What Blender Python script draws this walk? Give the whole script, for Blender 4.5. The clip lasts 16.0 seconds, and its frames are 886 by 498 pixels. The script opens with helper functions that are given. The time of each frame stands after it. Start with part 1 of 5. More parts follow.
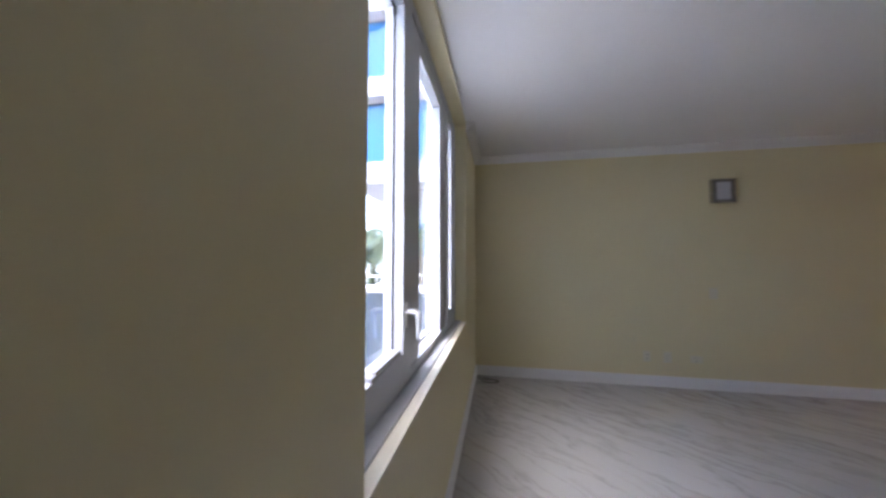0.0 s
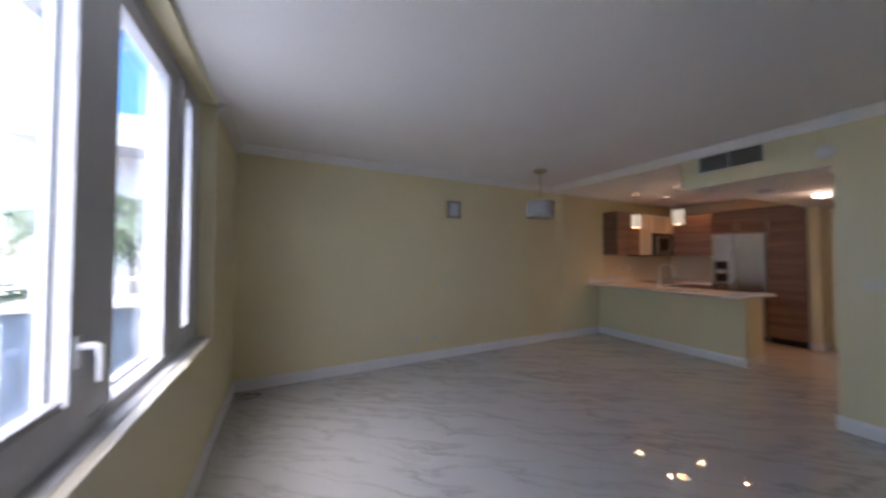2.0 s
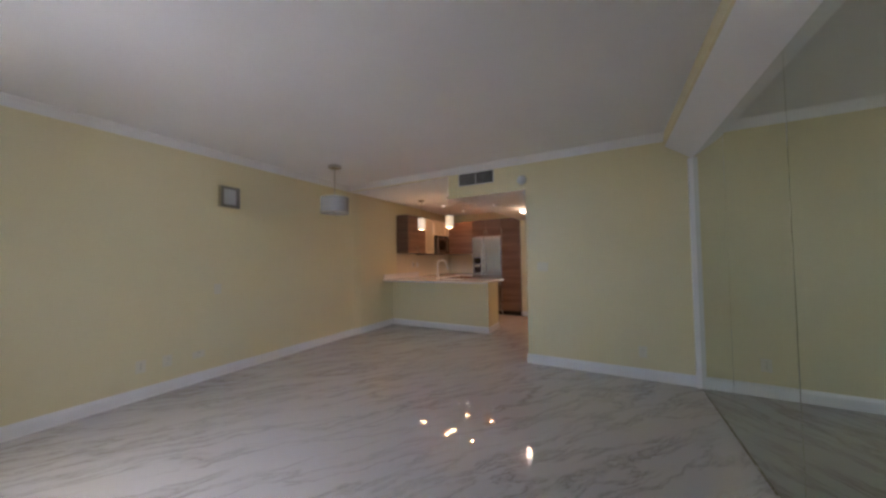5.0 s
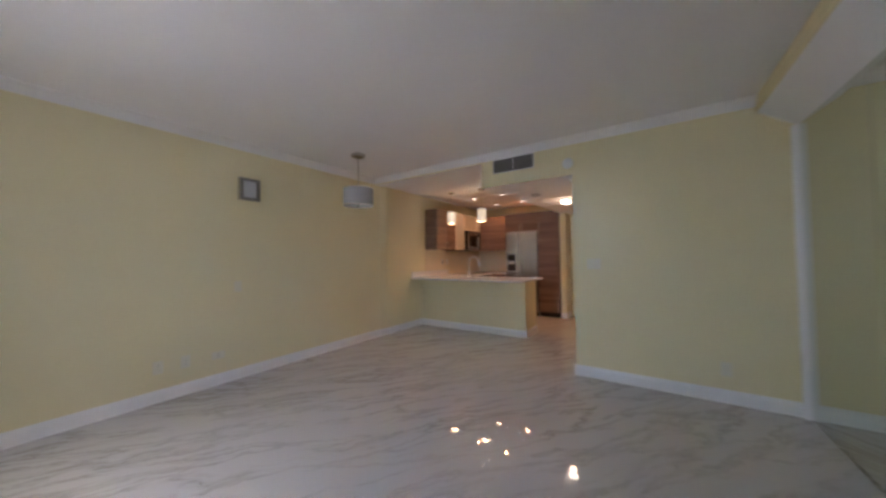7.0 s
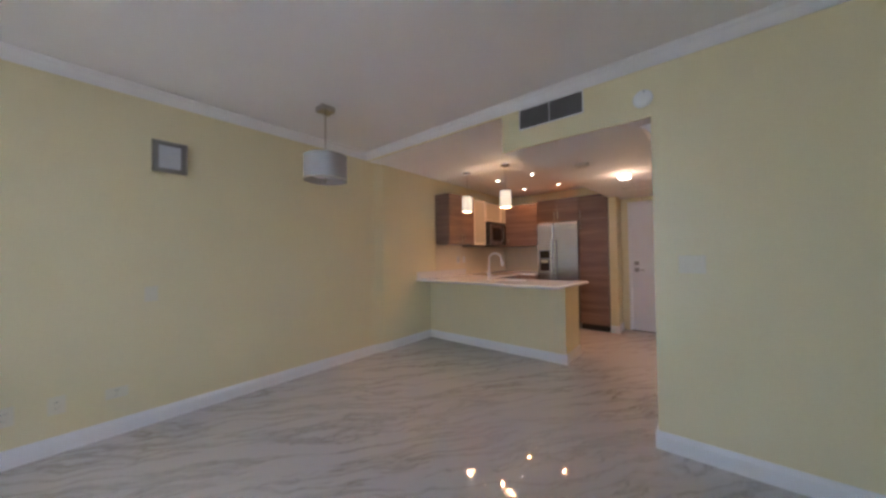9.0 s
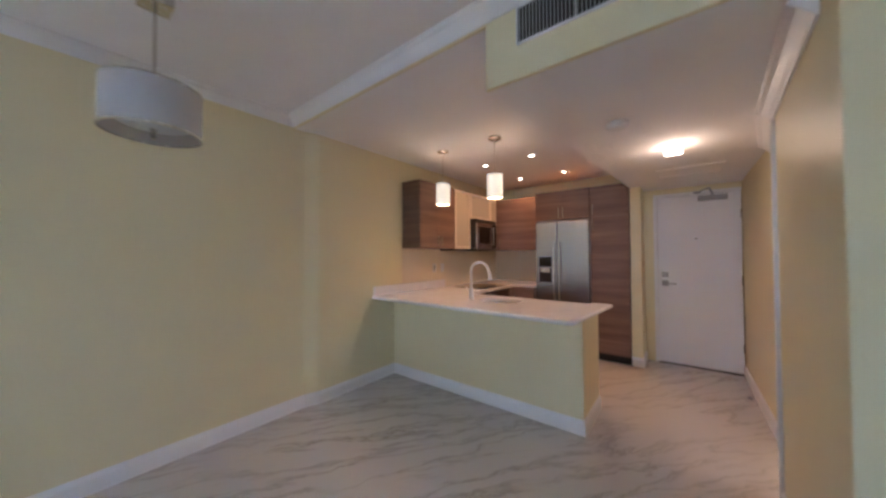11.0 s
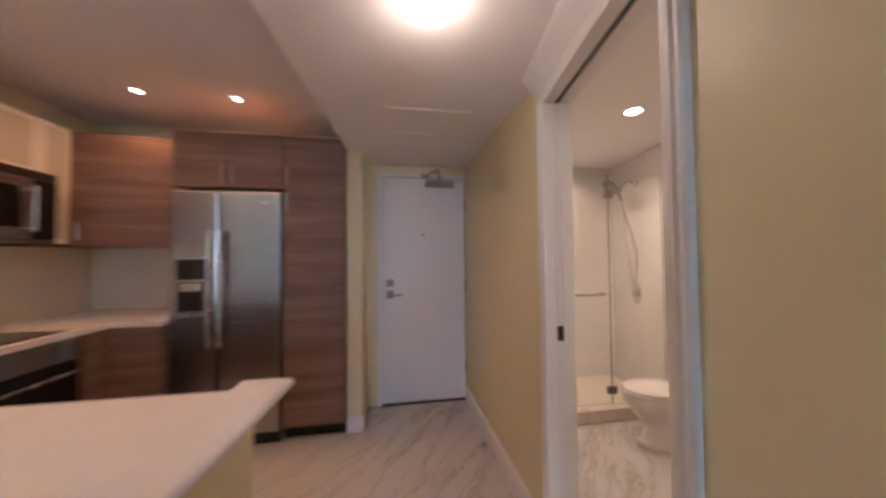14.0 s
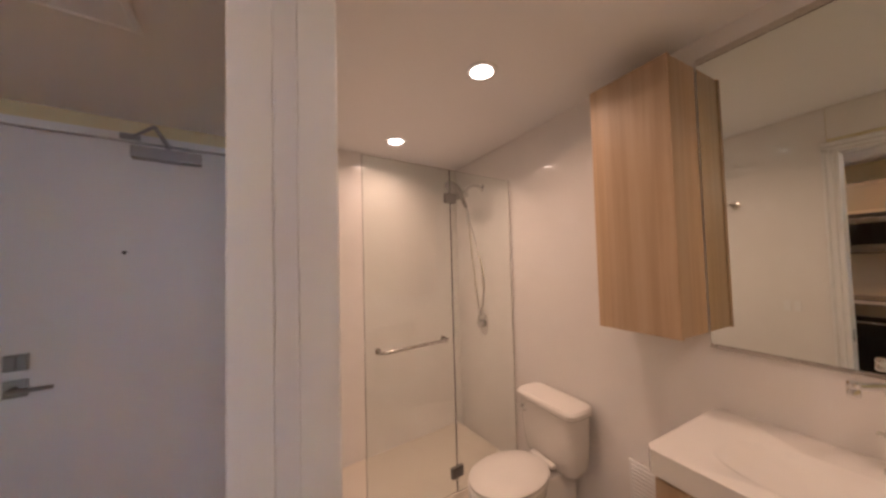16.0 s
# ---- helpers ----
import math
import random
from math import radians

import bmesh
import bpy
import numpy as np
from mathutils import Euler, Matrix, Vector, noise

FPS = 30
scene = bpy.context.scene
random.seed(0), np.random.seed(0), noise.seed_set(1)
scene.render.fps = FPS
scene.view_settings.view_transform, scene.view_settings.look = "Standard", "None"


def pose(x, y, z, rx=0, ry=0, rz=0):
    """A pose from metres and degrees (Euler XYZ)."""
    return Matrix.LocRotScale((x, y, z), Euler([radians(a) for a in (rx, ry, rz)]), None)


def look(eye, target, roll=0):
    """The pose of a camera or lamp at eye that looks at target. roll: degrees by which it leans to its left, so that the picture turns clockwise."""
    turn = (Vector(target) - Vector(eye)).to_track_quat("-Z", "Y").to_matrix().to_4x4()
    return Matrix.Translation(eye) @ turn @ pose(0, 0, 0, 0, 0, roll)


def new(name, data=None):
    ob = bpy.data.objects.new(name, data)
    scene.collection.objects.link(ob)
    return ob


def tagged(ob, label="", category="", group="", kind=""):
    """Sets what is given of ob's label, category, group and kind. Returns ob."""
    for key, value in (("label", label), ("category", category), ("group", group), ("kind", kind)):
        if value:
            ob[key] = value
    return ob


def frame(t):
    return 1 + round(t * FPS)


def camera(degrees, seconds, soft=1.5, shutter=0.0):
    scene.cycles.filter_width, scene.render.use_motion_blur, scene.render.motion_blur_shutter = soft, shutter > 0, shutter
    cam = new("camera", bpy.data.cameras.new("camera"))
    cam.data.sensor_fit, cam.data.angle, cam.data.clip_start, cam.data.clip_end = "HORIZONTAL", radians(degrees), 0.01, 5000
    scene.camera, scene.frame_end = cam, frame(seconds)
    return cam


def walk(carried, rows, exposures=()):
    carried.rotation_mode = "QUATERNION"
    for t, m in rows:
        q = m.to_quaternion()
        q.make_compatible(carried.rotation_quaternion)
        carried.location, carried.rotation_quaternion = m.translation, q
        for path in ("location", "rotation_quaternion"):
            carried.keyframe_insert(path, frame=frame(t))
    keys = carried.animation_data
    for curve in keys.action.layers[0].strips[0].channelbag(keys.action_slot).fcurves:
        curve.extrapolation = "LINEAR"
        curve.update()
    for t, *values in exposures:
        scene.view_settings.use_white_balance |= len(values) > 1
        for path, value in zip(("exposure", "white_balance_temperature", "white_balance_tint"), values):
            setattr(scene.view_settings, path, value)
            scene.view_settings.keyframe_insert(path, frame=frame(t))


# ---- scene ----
cam = camera(110.6, 16.0, soft=2.7, shutter=0.7)
PATH = [
    (0, (0.286, 4.221, 1.325), (-0.076, 6.187, 1.406), -0.0),
    (0.5, (0.318, 4.206, 1.325), (0.174, 6.199, 1.406), -0.2),
    (1.5, (0.414, 4.116, 1.324), (0.973, 6.035, 1.406), -0.3),
    (2, (0.474, 4.084, 1.4), (1.384, 5.864, 1.448), 0.1),
    (2.5, (0.548, 4.021, 1.402), (1.744, 5.623, 1.457), -0.1),
    (3, (0.427, 4.045, 1.346), (1.892, 5.404, 1.423), -0.5),
    (3.5, (0.487, 3.993, 1.377), (2.108, 5.163, 1.441), -0.6),
    (4, (0.531, 3.937, 1.342), (2.281, 4.902, 1.421), -0.7),
    (6.5, (0.825, 4.028, 1.276), (2.583, 4.981, 1.339), -0.8),
    (7, (0.957, 4.178, 1.272), (2.615, 5.296, 1.328), -0.8),
    (7.5, (1.243, 4.282, 1.26), (2.818, 5.513, 1.311), -0.3),
    (8, (1.521, 4.395, 1.24), (3.084, 5.64, 1.294), -0.6),
    (8.5, (1.791, 4.533, 1.223), (3.336, 5.801, 1.276), -0.3),
    (9, (2.074, 4.654, 1.257), (3.62, 5.923, 1.299), -0.7),
    (11.5, (3.51, 5.331, 1.358), (5.106, 6.535, 1.394), 0.1),
    (12, (3.842, 5.449, 1.333), (5.564, 6.464, 1.381), 0.6),
    (12.5, (4.167, 5.526, 1.321), (6.022, 6.27, 1.385), 0.2),
    (13, (4.50, 5.528, 1.330), (6.461, 5.913, 1.393), -0.1),
    (13.5, (4.805, 5.502, 1.320), (6.804, 5.531, 1.383), 0.0),
    (14, (5.10, 5.362, 1.318), (7.073, 5.039, 1.374), -0.5),
    (14.5, (5.402, 5.168, 1.336), (7.316, 4.591, 1.394), -0.9),
    (15, (5.655, 4.966, 1.39), (7.473, 4.133, 1.436), -1.3),
    (15.5, (5.831, 4.763, 1.418), (7.536, 3.72, 1.484), -1.3),
    (16, (5.913, 4.693, 1.457), (7.547, 3.542, 1.531), -1.5),
]
walk(cam, [(t, look(eye, target, roll)) for t, eye, target, roll in PATH], [(0, 4.1, 6400, 16), (2, 4.12, 6400, 16), (3, 4.34, 6800, 16), (4, 4.46, 6950, 16), (8, 4.74, 6750, 15), (9, 4.86, 6500, 14), (11.5, 4.94, 5800, 11), (12.5, 4.92, 5500, 10), (14.5, 4.82, 5750, 13), (16, 4.6, 5950, 14)])

# ---- world and light ----
world = bpy.data.worlds.new("sky")
scene.world = world
world.use_nodes = True
wn = world.node_tree.nodes
sky = wn.new("ShaderNodeTexSky")
sky.sky_type, sky.sun_disc = "NISHITA", False
sky.sun_elevation, sky.sun_rotation = radians(77), radians(-153)
sky.air_density, sky.dust_density, sky.ozone_density = 1.0, 3.0, 1.0
wn["Background"].inputs["Strength"].default_value = 0.15
world.node_tree.links.new(sky.outputs[0], wn["Background"].inputs[0])
sun = new("sun", bpy.data.lights.new("sun", "SUN"))
sun.data.energy, sun.data.angle, sun.data.color = 0.7, radians(80), (1.0, 0.96, 0.9)
sun.matrix_world = look((-4, -8, 40), (0, 0, 0))


def lamp(name, kind, place, energy, colour, size=0.05, target=None, spread=None):
    data = bpy.data.lights.new(name, kind)
    data.energy, data.color = energy, colour
    if kind == "AREA":
        data.shape, data.size = "DISK", size
        if spread:
            data.spread = radians(spread)
    else:
        data.shadow_soft_size = size
    ob = new(name, data)
    ob.matrix_world = look(place, target) if target else Matrix.Translation(place)
    return ob


WARM = (1.0, 0.455, 0.20)
SOFT_WARM = (1.0, 0.62, 0.405)


# ---- materials ----
def material(name, colour, rough=0.5, metal=0.0, **more):
    m = bpy.data.materials.new(name)
    m.use_nodes = True
    p = m.node_tree.nodes["Principled BSDF"]
    p.inputs["Base Color"].default_value = (*colour, 1)
    p.inputs["Roughness"].default_value = rough
    p.inputs["Metallic"].default_value = metal
    for key, value in more.items():
        p.inputs[key.replace("_", " ")].default_value = value
    return m


def node(m, kind, **values):
    n = m.node_tree.nodes.new(kind)
    for key, value in values.items():
        n.inputs[key.replace("_", " ")].default_value = value
    return n


def link(m, a, out, b, inp):
    m.node_tree.links.new(a.outputs[out], b.inputs[inp])


def principled(m):
    return m.node_tree.nodes["Principled BSDF"]


def coords(m, scale=(1, 1, 1), turn=0.0):
    tc = node(m, "ShaderNodeTexCoord")
    mp = node(m, "ShaderNodeMapping")
    mp.inputs["Scale"].default_value = scale
    mp.inputs["Rotation"].default_value = (0, 0, radians(turn))
    link(m, tc, "Object", mp, "Vector")
    return mp


def mottled(name, a, b, rough, coarse=1.2, fine=90.0, bump=0.05, metal=0.0, spread=0.08):
    """Paint or plaster: two near tones in soft clouds, roller grain as relief, uneven gloss."""
    m = material(name, a, rough, metal)
    p, mp = principled(m), coords(m)
    n1 = node(m, "ShaderNodeTexNoise", Scale=coarse, Detail=4.0)
    n2 = node(m, "ShaderNodeTexNoise", Scale=fine, Detail=2.0)
    link(m, mp, 0, n1, "Vector")
    link(m, mp, 0, n2, "Vector")
    r = node(m, "ShaderNodeValToRGB")
    r.color_ramp.elements[0].position, r.color_ramp.elements[1].position = 0.3, 0.7
    r.color_ramp.elements[0].color, r.color_ramp.elements[1].color = (*a, 1), (*b, 1)
    link(m, n1, "Fac", r, "Fac")
    link(m, r, "Color", p, "Base Color")
    mr = node(m, "ShaderNodeMapRange")
    mr.inputs["To Min"].default_value, mr.inputs["To Max"].default_value = rough - spread, rough + spread
    link(m, n1, "Fac", mr, "Value")
    link(m, mr, 0, p, "Roughness")
    bp = node(m, "ShaderNodeBump", Strength=bump, Distance=0.002)
    link(m, n2, "Fac", bp, "Height")
    link(m, bp, 0, p, "Normal")
    return m


def marble(name, base, vein, warm, scale, rough):
    """Glazed stone-look tile: long slanting grey veins on a white ground."""
    m = material(name, base, rough)
    p = principled(m)
    p.inputs["IOR"].default_value = 1.7
    mp = coords(m, (1, 1, 1), 38)
    warp = node(m, "ShaderNodeTexNoise", Scale=1.6 * scale, Detail=6.0, Roughness=0.6)
    link(m, mp, 0, warp, "Vector")
    mix = node(m, "ShaderNodeVectorMath")
    mix.operation = "MULTIPLY_ADD"
    mix.inputs[1].default_value = (0.28, 0.28, 0.0)
    link(m, warp, "Color", mix, 0)
    link(m, mp, 0, mix, 2)
    st = node(m, "ShaderNodeMapping")
    st.inputs["Scale"].default_value = (0.55 * scale, 3.5 * scale, 1)
    link(m, mix, 0, st, "Vector")
    n = node(m, "ShaderNodeTexNoise", Scale=1.5, Detail=7.0, Roughness=0.62, Distortion=0.35)
    link(m, st, 0, n, "Vector")
    r = node(m, "ShaderNodeValToRGB")
    e = r.color_ramp.elements
    e[0].position, e[0].color = 0.30, (*base, 1)
    e[1].position, e[1].color = 0.80, (*base, 1)
    for pos, c in ((0.46, base), (0.492, warm), (0.502, vein), (0.515, warm), (0.56, base), (0.66, base), (0.70, warm), (0.74, base)):
        x = e.new(pos)
        x.color = (*c, 1)
    link(m, n, "Fac", r, "Fac")
    cloud = node(m, "ShaderNodeTexNoise", Scale=0.8 * scale, Detail=3.0)
    link(m, mp, 0, cloud, "Vector")
    soft = node(m, "ShaderNodeMapRange")
    soft.inputs["From Min"].default_value, soft.inputs["From Max"].default_value = 0.36, 0.62
    soft.inputs["To Min"].default_value, soft.inputs["To Max"].default_value = 0.38, 1.0
    link(m, cloud, "Fac", soft, "Value")
    mc = node(m, "ShaderNodeMix")
    mc.data_type = "RGBA"
    mc.inputs["A"].default_value = (*base, 1)
    mc.inputs[6].default_value = (*base, 1)
    link(m, soft, 0, mc, 0)
    m.node_tree.links.new(r.outputs[0], mc.inputs[7])
    m.node_tree.links.new(mc.outputs[2], p.inputs["Base Color"])
    return m


def wood(name, dark, mid, light, scale=(1, 1, 1), rough=0.45):
    """Laminate with long grain along the object's first scaled axis."""
    m = material(name, mid, rough)
    p, mp = principled(m), coords(m, scale)
    n1 = node(m, "ShaderNodeTexNoise", Scale=1.0, Detail=8.0, Roughness=0.65, Distortion=0.2)
    n2 = node(m, "ShaderNodeTexNoise", Scale=6.0, Detail=4.0)
    link(m, mp, 0, n1, "Vector")
    link(m, mp, 0, n2, "Vector")
    r = node(m, "ShaderNodeValToRGB")
    e = r.color_ramp.elements
    e[0].position, e[0].color = 0.32, (*dark, 1)
    e[1].position, e[1].color = 0.70, (*light, 1)
    e.new(0.5).color = (*mid, 1)
    link(m, n1, "Fac", r, "Fac")
    link(m, r, 0, p, "Base Color")
    bp = node(m, "ShaderNodeBump", Strength=0.08, Distance=0.001)
    link(m, n2, "Fac", bp, "Height")
    link(m, bp, 0, p, "Normal")
    return m


def brushed(name, colour, rough, scale, vary=1.0):
    m = material(name, colour, rough, 1.0)
    p, mp = principled(m), coords(m, scale)
    n = node(m, "ShaderNodeTexNoise", Scale=1.0, Detail=3.0)
    link(m, mp, 0, n, "Vector")
    mr = node(m, "ShaderNodeMapRange")
    mr.inputs["To Min"].default_value, mr.inputs["To Max"].default_value = rough - 0.06 * vary, rough + 0.08 * vary
    link(m, n, "Fac", mr, "Value")
    link(m, mr, 0, p, "Roughness")
    bp = node(m, "ShaderNodeBump", Strength=0.006 * vary, Distance=0.001)
    link(m, n, "Fac", bp, "Height")
    link(m, bp, 0, p, "Normal")
    return m


def glowing(name, colour, strength):
    m = material(name, colour, 0.4)
    principled(m).inputs["Emission Color"].default_value = (*colour, 1)
    principled(m).inputs["Emission Strength"].default_value = strength
    return m


def clear(name, tint=(1, 1, 1), rough=0.0, ior=1.45):
    return material(name, tint, rough, 0.0, Transmission_Weight=1.0, IOR=ior)


YELLOW = mottled("yellow wall paint", (0.745, 0.672, 0.425), (0.77, 0.695, 0.45), 0.42)
WHITE = mottled("white ceiling paint", (0.86, 0.86, 0.865), (0.89, 0.89, 0.895), 0.75, bump=0.12)
TRIM = mottled("white gloss trim paint", (0.80, 0.80, 0.80), (0.83, 0.83, 0.83), 0.40, bump=0.01)
MARBLE = marble("polished white marble tile", (0.58, 0.57, 0.56), (0.335, 0.315, 0.30), (0.485, 0.465, 0.445), 1.0, 0.035)
PVC = mottled("white window frame", (0.50, 0.51, 0.54), (0.53, 0.54, 0.57), 0.35, bump=0.02)
BATH_TILE = mottled("glossy white wall tile", (0.78, 0.76, 0.74), (0.81, 0.79, 0.77), 0.07, coarse=3.0, bump=0.004, spread=0.02)
BROWN = wood("brown-grey wood laminate", (0.125, 0.075, 0.055), (0.185, 0.112, 0.082), (0.245, 0.158, 0.12), (0.9, 0.9, 15))
def staves(m, width):
    """Veneer laid in upright strips that differ a little in tone."""
    p = principled(m)
    old = p.inputs["Base Color"].links[0].from_socket
    mp = coords(m, (1 / width, 1 / width, 0.0))
    v = node(m, "ShaderNodeTexVoronoi", Scale=1.0, Randomness=0.75)
    link(m, mp, 0, v, "Vector")
    bw = node(m, "ShaderNodeSeparateColor")
    link(m, v, "Color", bw, 0)
    mr = node(m, "ShaderNodeMapRange")
    mr.inputs["To Min"].default_value, mr.inputs["To Max"].default_value = 0.80, 1.10
    link(m, bw, 0, mr, "Value")
    mul = node(m, "ShaderNodeVectorMath")
    mul.operation = "MULTIPLY"
    m.node_tree.links.new(old, mul.inputs[0])
    link(m, mr, 0, mul, 1)
    link(m, mul, 0, p, "Base Color")
    return m


OAK = wood("pale oak veneer", (0.43, 0.295, 0.175), (0.53, 0.375, 0.235), (0.60, 0.445, 0.30), (13, 13, 0.5))
staves(OAK, 0.075)
QUARTZ = mottled("white quartz", (0.76, 0.74, 0.73), (0.80, 0.78, 0.77), 0.14, coarse=9.0, fine=200, bump=0.01, spread=0.03)
STEEL = brushed("brushed stainless steel", (0.46, 0.46, 0.48), 0.26, (1.2, 1.2, 420), 0.4)
NICKEL = brushed("brushed nickel", (0.58, 0.56, 0.53), 0.25, (60, 60, 60))
CHROME = material("chrome", (0.75, 0.75, 0.75), 0.07, 1.0)
BLACK = material("black plastic", (0.012, 0.012, 0.013), 0.35)
BLACK_GLASS = material("black glass", (0.008, 0.008, 0.009), 0.05)
CERAMIC = material("white glazed ceramic", (0.80, 0.78, 0.75), 0.08)
GLASS = clear("grey-tinted window glass", (0.93, 0.96, 0.98))
GREEN_GLASS = clear("shower glass", (0.93, 0.97, 0.95))
MIRROR = material("mirror silver", (0.82, 0.87, 0.84), 0.0, 1.0)
OLD_MIRROR = material("tinted mirror silver", (0.67, 0.71, 0.635), 0.0, 1.0)
DOORPAINT = mottled("white door paint", (0.76, 0.76, 0.78), (0.79, 0.79, 0.81), 0.38, bump=0.03)
SPLASH = mottled("beige backsplash tile", (0.77, 0.68, 0.51), (0.80, 0.71, 0.54), 0.2, coarse=4.0, bump=0.02, spread=0.05)
FROST = material("frosted cabinet glass", (0.50, 0.48, 0.41), 0.16, 0.0)
LACQUER = mottled("cream lacquer", (0.64, 0.60, 0.52), (0.67, 0.63, 0.55), 0.3, bump=0.01)
# near-black that paints the shade inside openings modelled flat
SHADOW_BLACK = material("painted shadow black", (0.02, 0.018, 0.016), 0.8)
IVORY = material("ivory plastic", (0.73, 0.69, 0.55), 0.4)
PLASTIC = material("white plastic", (0.78, 0.78, 0.78), 0.35)


# ---- mesh tools ----
class Mesh:
    """Gathers solids into one mesh."""

    def __init__(self):
        self.bm = bmesh.new()

    def box(self, x0, x1, y0, y1, z0, z1, bevel=0.0, m=None):
        made = bmesh.ops.create_cube(self.bm, size=1)
        v = made["verts"]
        t = Matrix.Translation(((x0 + x1) / 2, (y0 + y1) / 2, (z0 + z1) / 2)) @ Matrix.Diagonal((abs(x1 - x0), abs(y1 - y0), abs(z1 - z0), 1))
        bmesh.ops.transform(self.bm, matrix=(m @ t) if m else t, verts=v)
        if bevel:
            edges = list({e for w in v for e in w.link_edges})
            bmesh.ops.bevel(self.bm, geom=edges, offset=bevel, segments=2, affect="EDGES", profile=0.6)
        return self

    def prism(self, outline, lo, hi, axis="z", bevel=0.0):
        """A closed outline of (u, v) drawn out from lo to hi along an axis."""
        def at(u, v, w):
            return {"z": (u, v, w), "y": (u, w, v), "x": (w, u, v)}[axis]
        a = [self.bm.verts.new(at(u, v, lo)) for u, v in outline]
        b = [self.bm.verts.new(at(u, v, hi)) for u, v in outline]
        n = len(outline)
        faces = [self.bm.faces.new(a), self.bm.faces.new(b[::-1])]
        for k in range(n):
            faces.append(self.bm.faces.new((a[k], b[k], b[(k + 1) % n], a[(k + 1) % n])))
        bmesh.ops.recalc_face_normals(self.bm, faces=faces)
        if bevel:
            edges = list({e for f in faces[:2] for e in f.edges})
            bmesh.ops.bevel(self.bm, geom=edges, offset=bevel, segments=2, affect="EDGES", profile=0.6)
        return self

    def lathe(self, profile, place, steps=32, m=None, closed=True):
        """A turned body from (radius, height) pairs."""
        rings = []
        for r, h in profile:
            ring = []
            for k in range(steps):
                a = 2 * math.pi * k / steps
                p = Vector((r * math.cos(a), r * math.sin(a), h))
                p = (m @ p) if m else p
                ring.append(self.bm.verts.new(p + Vector(place)))
            rings.append(ring)
        faces = []
        for a, b in zip(rings, rings[1:]):
            for k in range(steps):
                faces.append(self.bm.faces.new((a[k], a[(k + 1) % steps], b[(k + 1) % steps], b[k])))
        if closed:
            faces.append(self.bm.faces.new(rings[0][::-1]))
            faces.append(self.bm.faces.new(rings[-1]))
        bmesh.ops.recalc_face_normals(self.bm, faces=faces)
        return self

    def tube(self, points, radius, steps=12):
        """A round bar along a line of points."""
        pts = [Vector(p) for p in points]
        rings, side = [], None
        for k, p in enumerate(pts):
            d = (pts[min(k + 1, len(pts) - 1)] - pts[max(k - 1, 0)]).normalized()
            if side is None:
                side = d.orthogonal().normalized()
            side = (side - d * side.dot(d)).normalized()
            up = d.cross(side)
            r = radius[k] if isinstance(radius, (list, tuple)) else radius
            rings.append([self.bm.verts.new(p + r * (math.cos(2 * math.pi * j / steps) * side + math.sin(2 * math.pi * j / steps) * up)) for j in range(steps)])
        faces = []
        for a, b in zip(rings, rings[1:]):
            for j in range(steps):
                faces.append(self.bm.faces.new((a[j], a[(j + 1) % steps], b[(j + 1) % steps], b[j])))
        faces += [self.bm.faces.new(rings[0][::-1]), self.bm.faces.new(rings[-1])]
        bmesh.ops.recalc_face_normals(self.bm, faces=faces)
        return self

    def oval(self, sections, steps=40):
        """A body lofted through ovals (cx, cy, z, rx, ry)."""
        rings = []
        for cx, cy, z, rx, ry in sections:
            rings.append([self.bm.verts.new((cx + rx * math.cos(2 * math.pi * k / steps), cy + ry * math.sin(2 * math.pi * k / steps), z)) for k in range(steps)])
        faces = []
        for a, b in zip(rings, rings[1:]):
            for k in range(steps):
                faces.append(self.bm.faces.new((a[k], a[(k + 1) % steps], b[(k + 1) % steps], b[k])))
        faces += [self.bm.faces.new(rings[0][::-1]), self.bm.faces.new(rings[-1])]
        bmesh.ops.recalc_face_normals(self.bm, faces=faces)
        return self

    def rounded(self, sections, corner):
        """A body lofted through rounded rectangles (x0, x1, y0, y1, z)."""
        rings = []
        for x0, x1, y0, y1, z in sections:
            ring = []
            for cx, cy, a0 in ((x1 - corner, y1 - corner, 0), (x0 + corner, y1 - corner, 90), (x0 + corner, y0 + corner, 180), (x1 - corner, y0 + corner, 270)):
                for k in range(5):
                    a = radians(a0 + 22.5 * k)
                    ring.append(self.bm.verts.new((cx + corner * math.cos(a), cy + corner * math.sin(a), z)))
            rings.append(ring)
        n, faces = len(rings[0]), []
        for a, b in zip(rings, rings[1:]):
            for k in range(n):
                faces.append(self.bm.faces.new((a[k], a[(k + 1) % n], b[(k + 1) % n], b[k])))
        faces += [self.bm.faces.new(rings[0][::-1]), self.bm.faces.new(rings[-1])]
        bmesh.ops.recalc_face_normals(self.bm, faces=faces)
        return self

    def done(self, name, mat, parent=None, smooth=False):
        data = bpy.data.meshes.new(name)
        self.bm.to_mesh(data)
        self.bm.free()
        for p in data.polygons:
            p.use_smooth = smooth
        if smooth:
            data.set_sharp_from_angle(angle=radians(38))
        data.materials.append(mat)
        ob = new(name, data)
        if parent:
            ob.parent = parent
            base = Matrix.Translation(parent.location) if parent.type == "EMPTY" else Matrix()
            ob.matrix_parent_inverse = base.inverted()
        return ob


def box(name, mat, x0, x1, y0, y1, z0, z1, bevel=0.0, parent=None):
    return Mesh().box(x0, x1, y0, y1, z0, z1, bevel).done(name, mat, parent)


def structure(ob, label, category):
    return tagged(ob, label, category, kind="structure")


def thing(name, place, label, category, group=""):
    ob = new(name)
    ob.location, ob.empty_display_size = place, 0.1
    return tagged(ob, label, category, group)


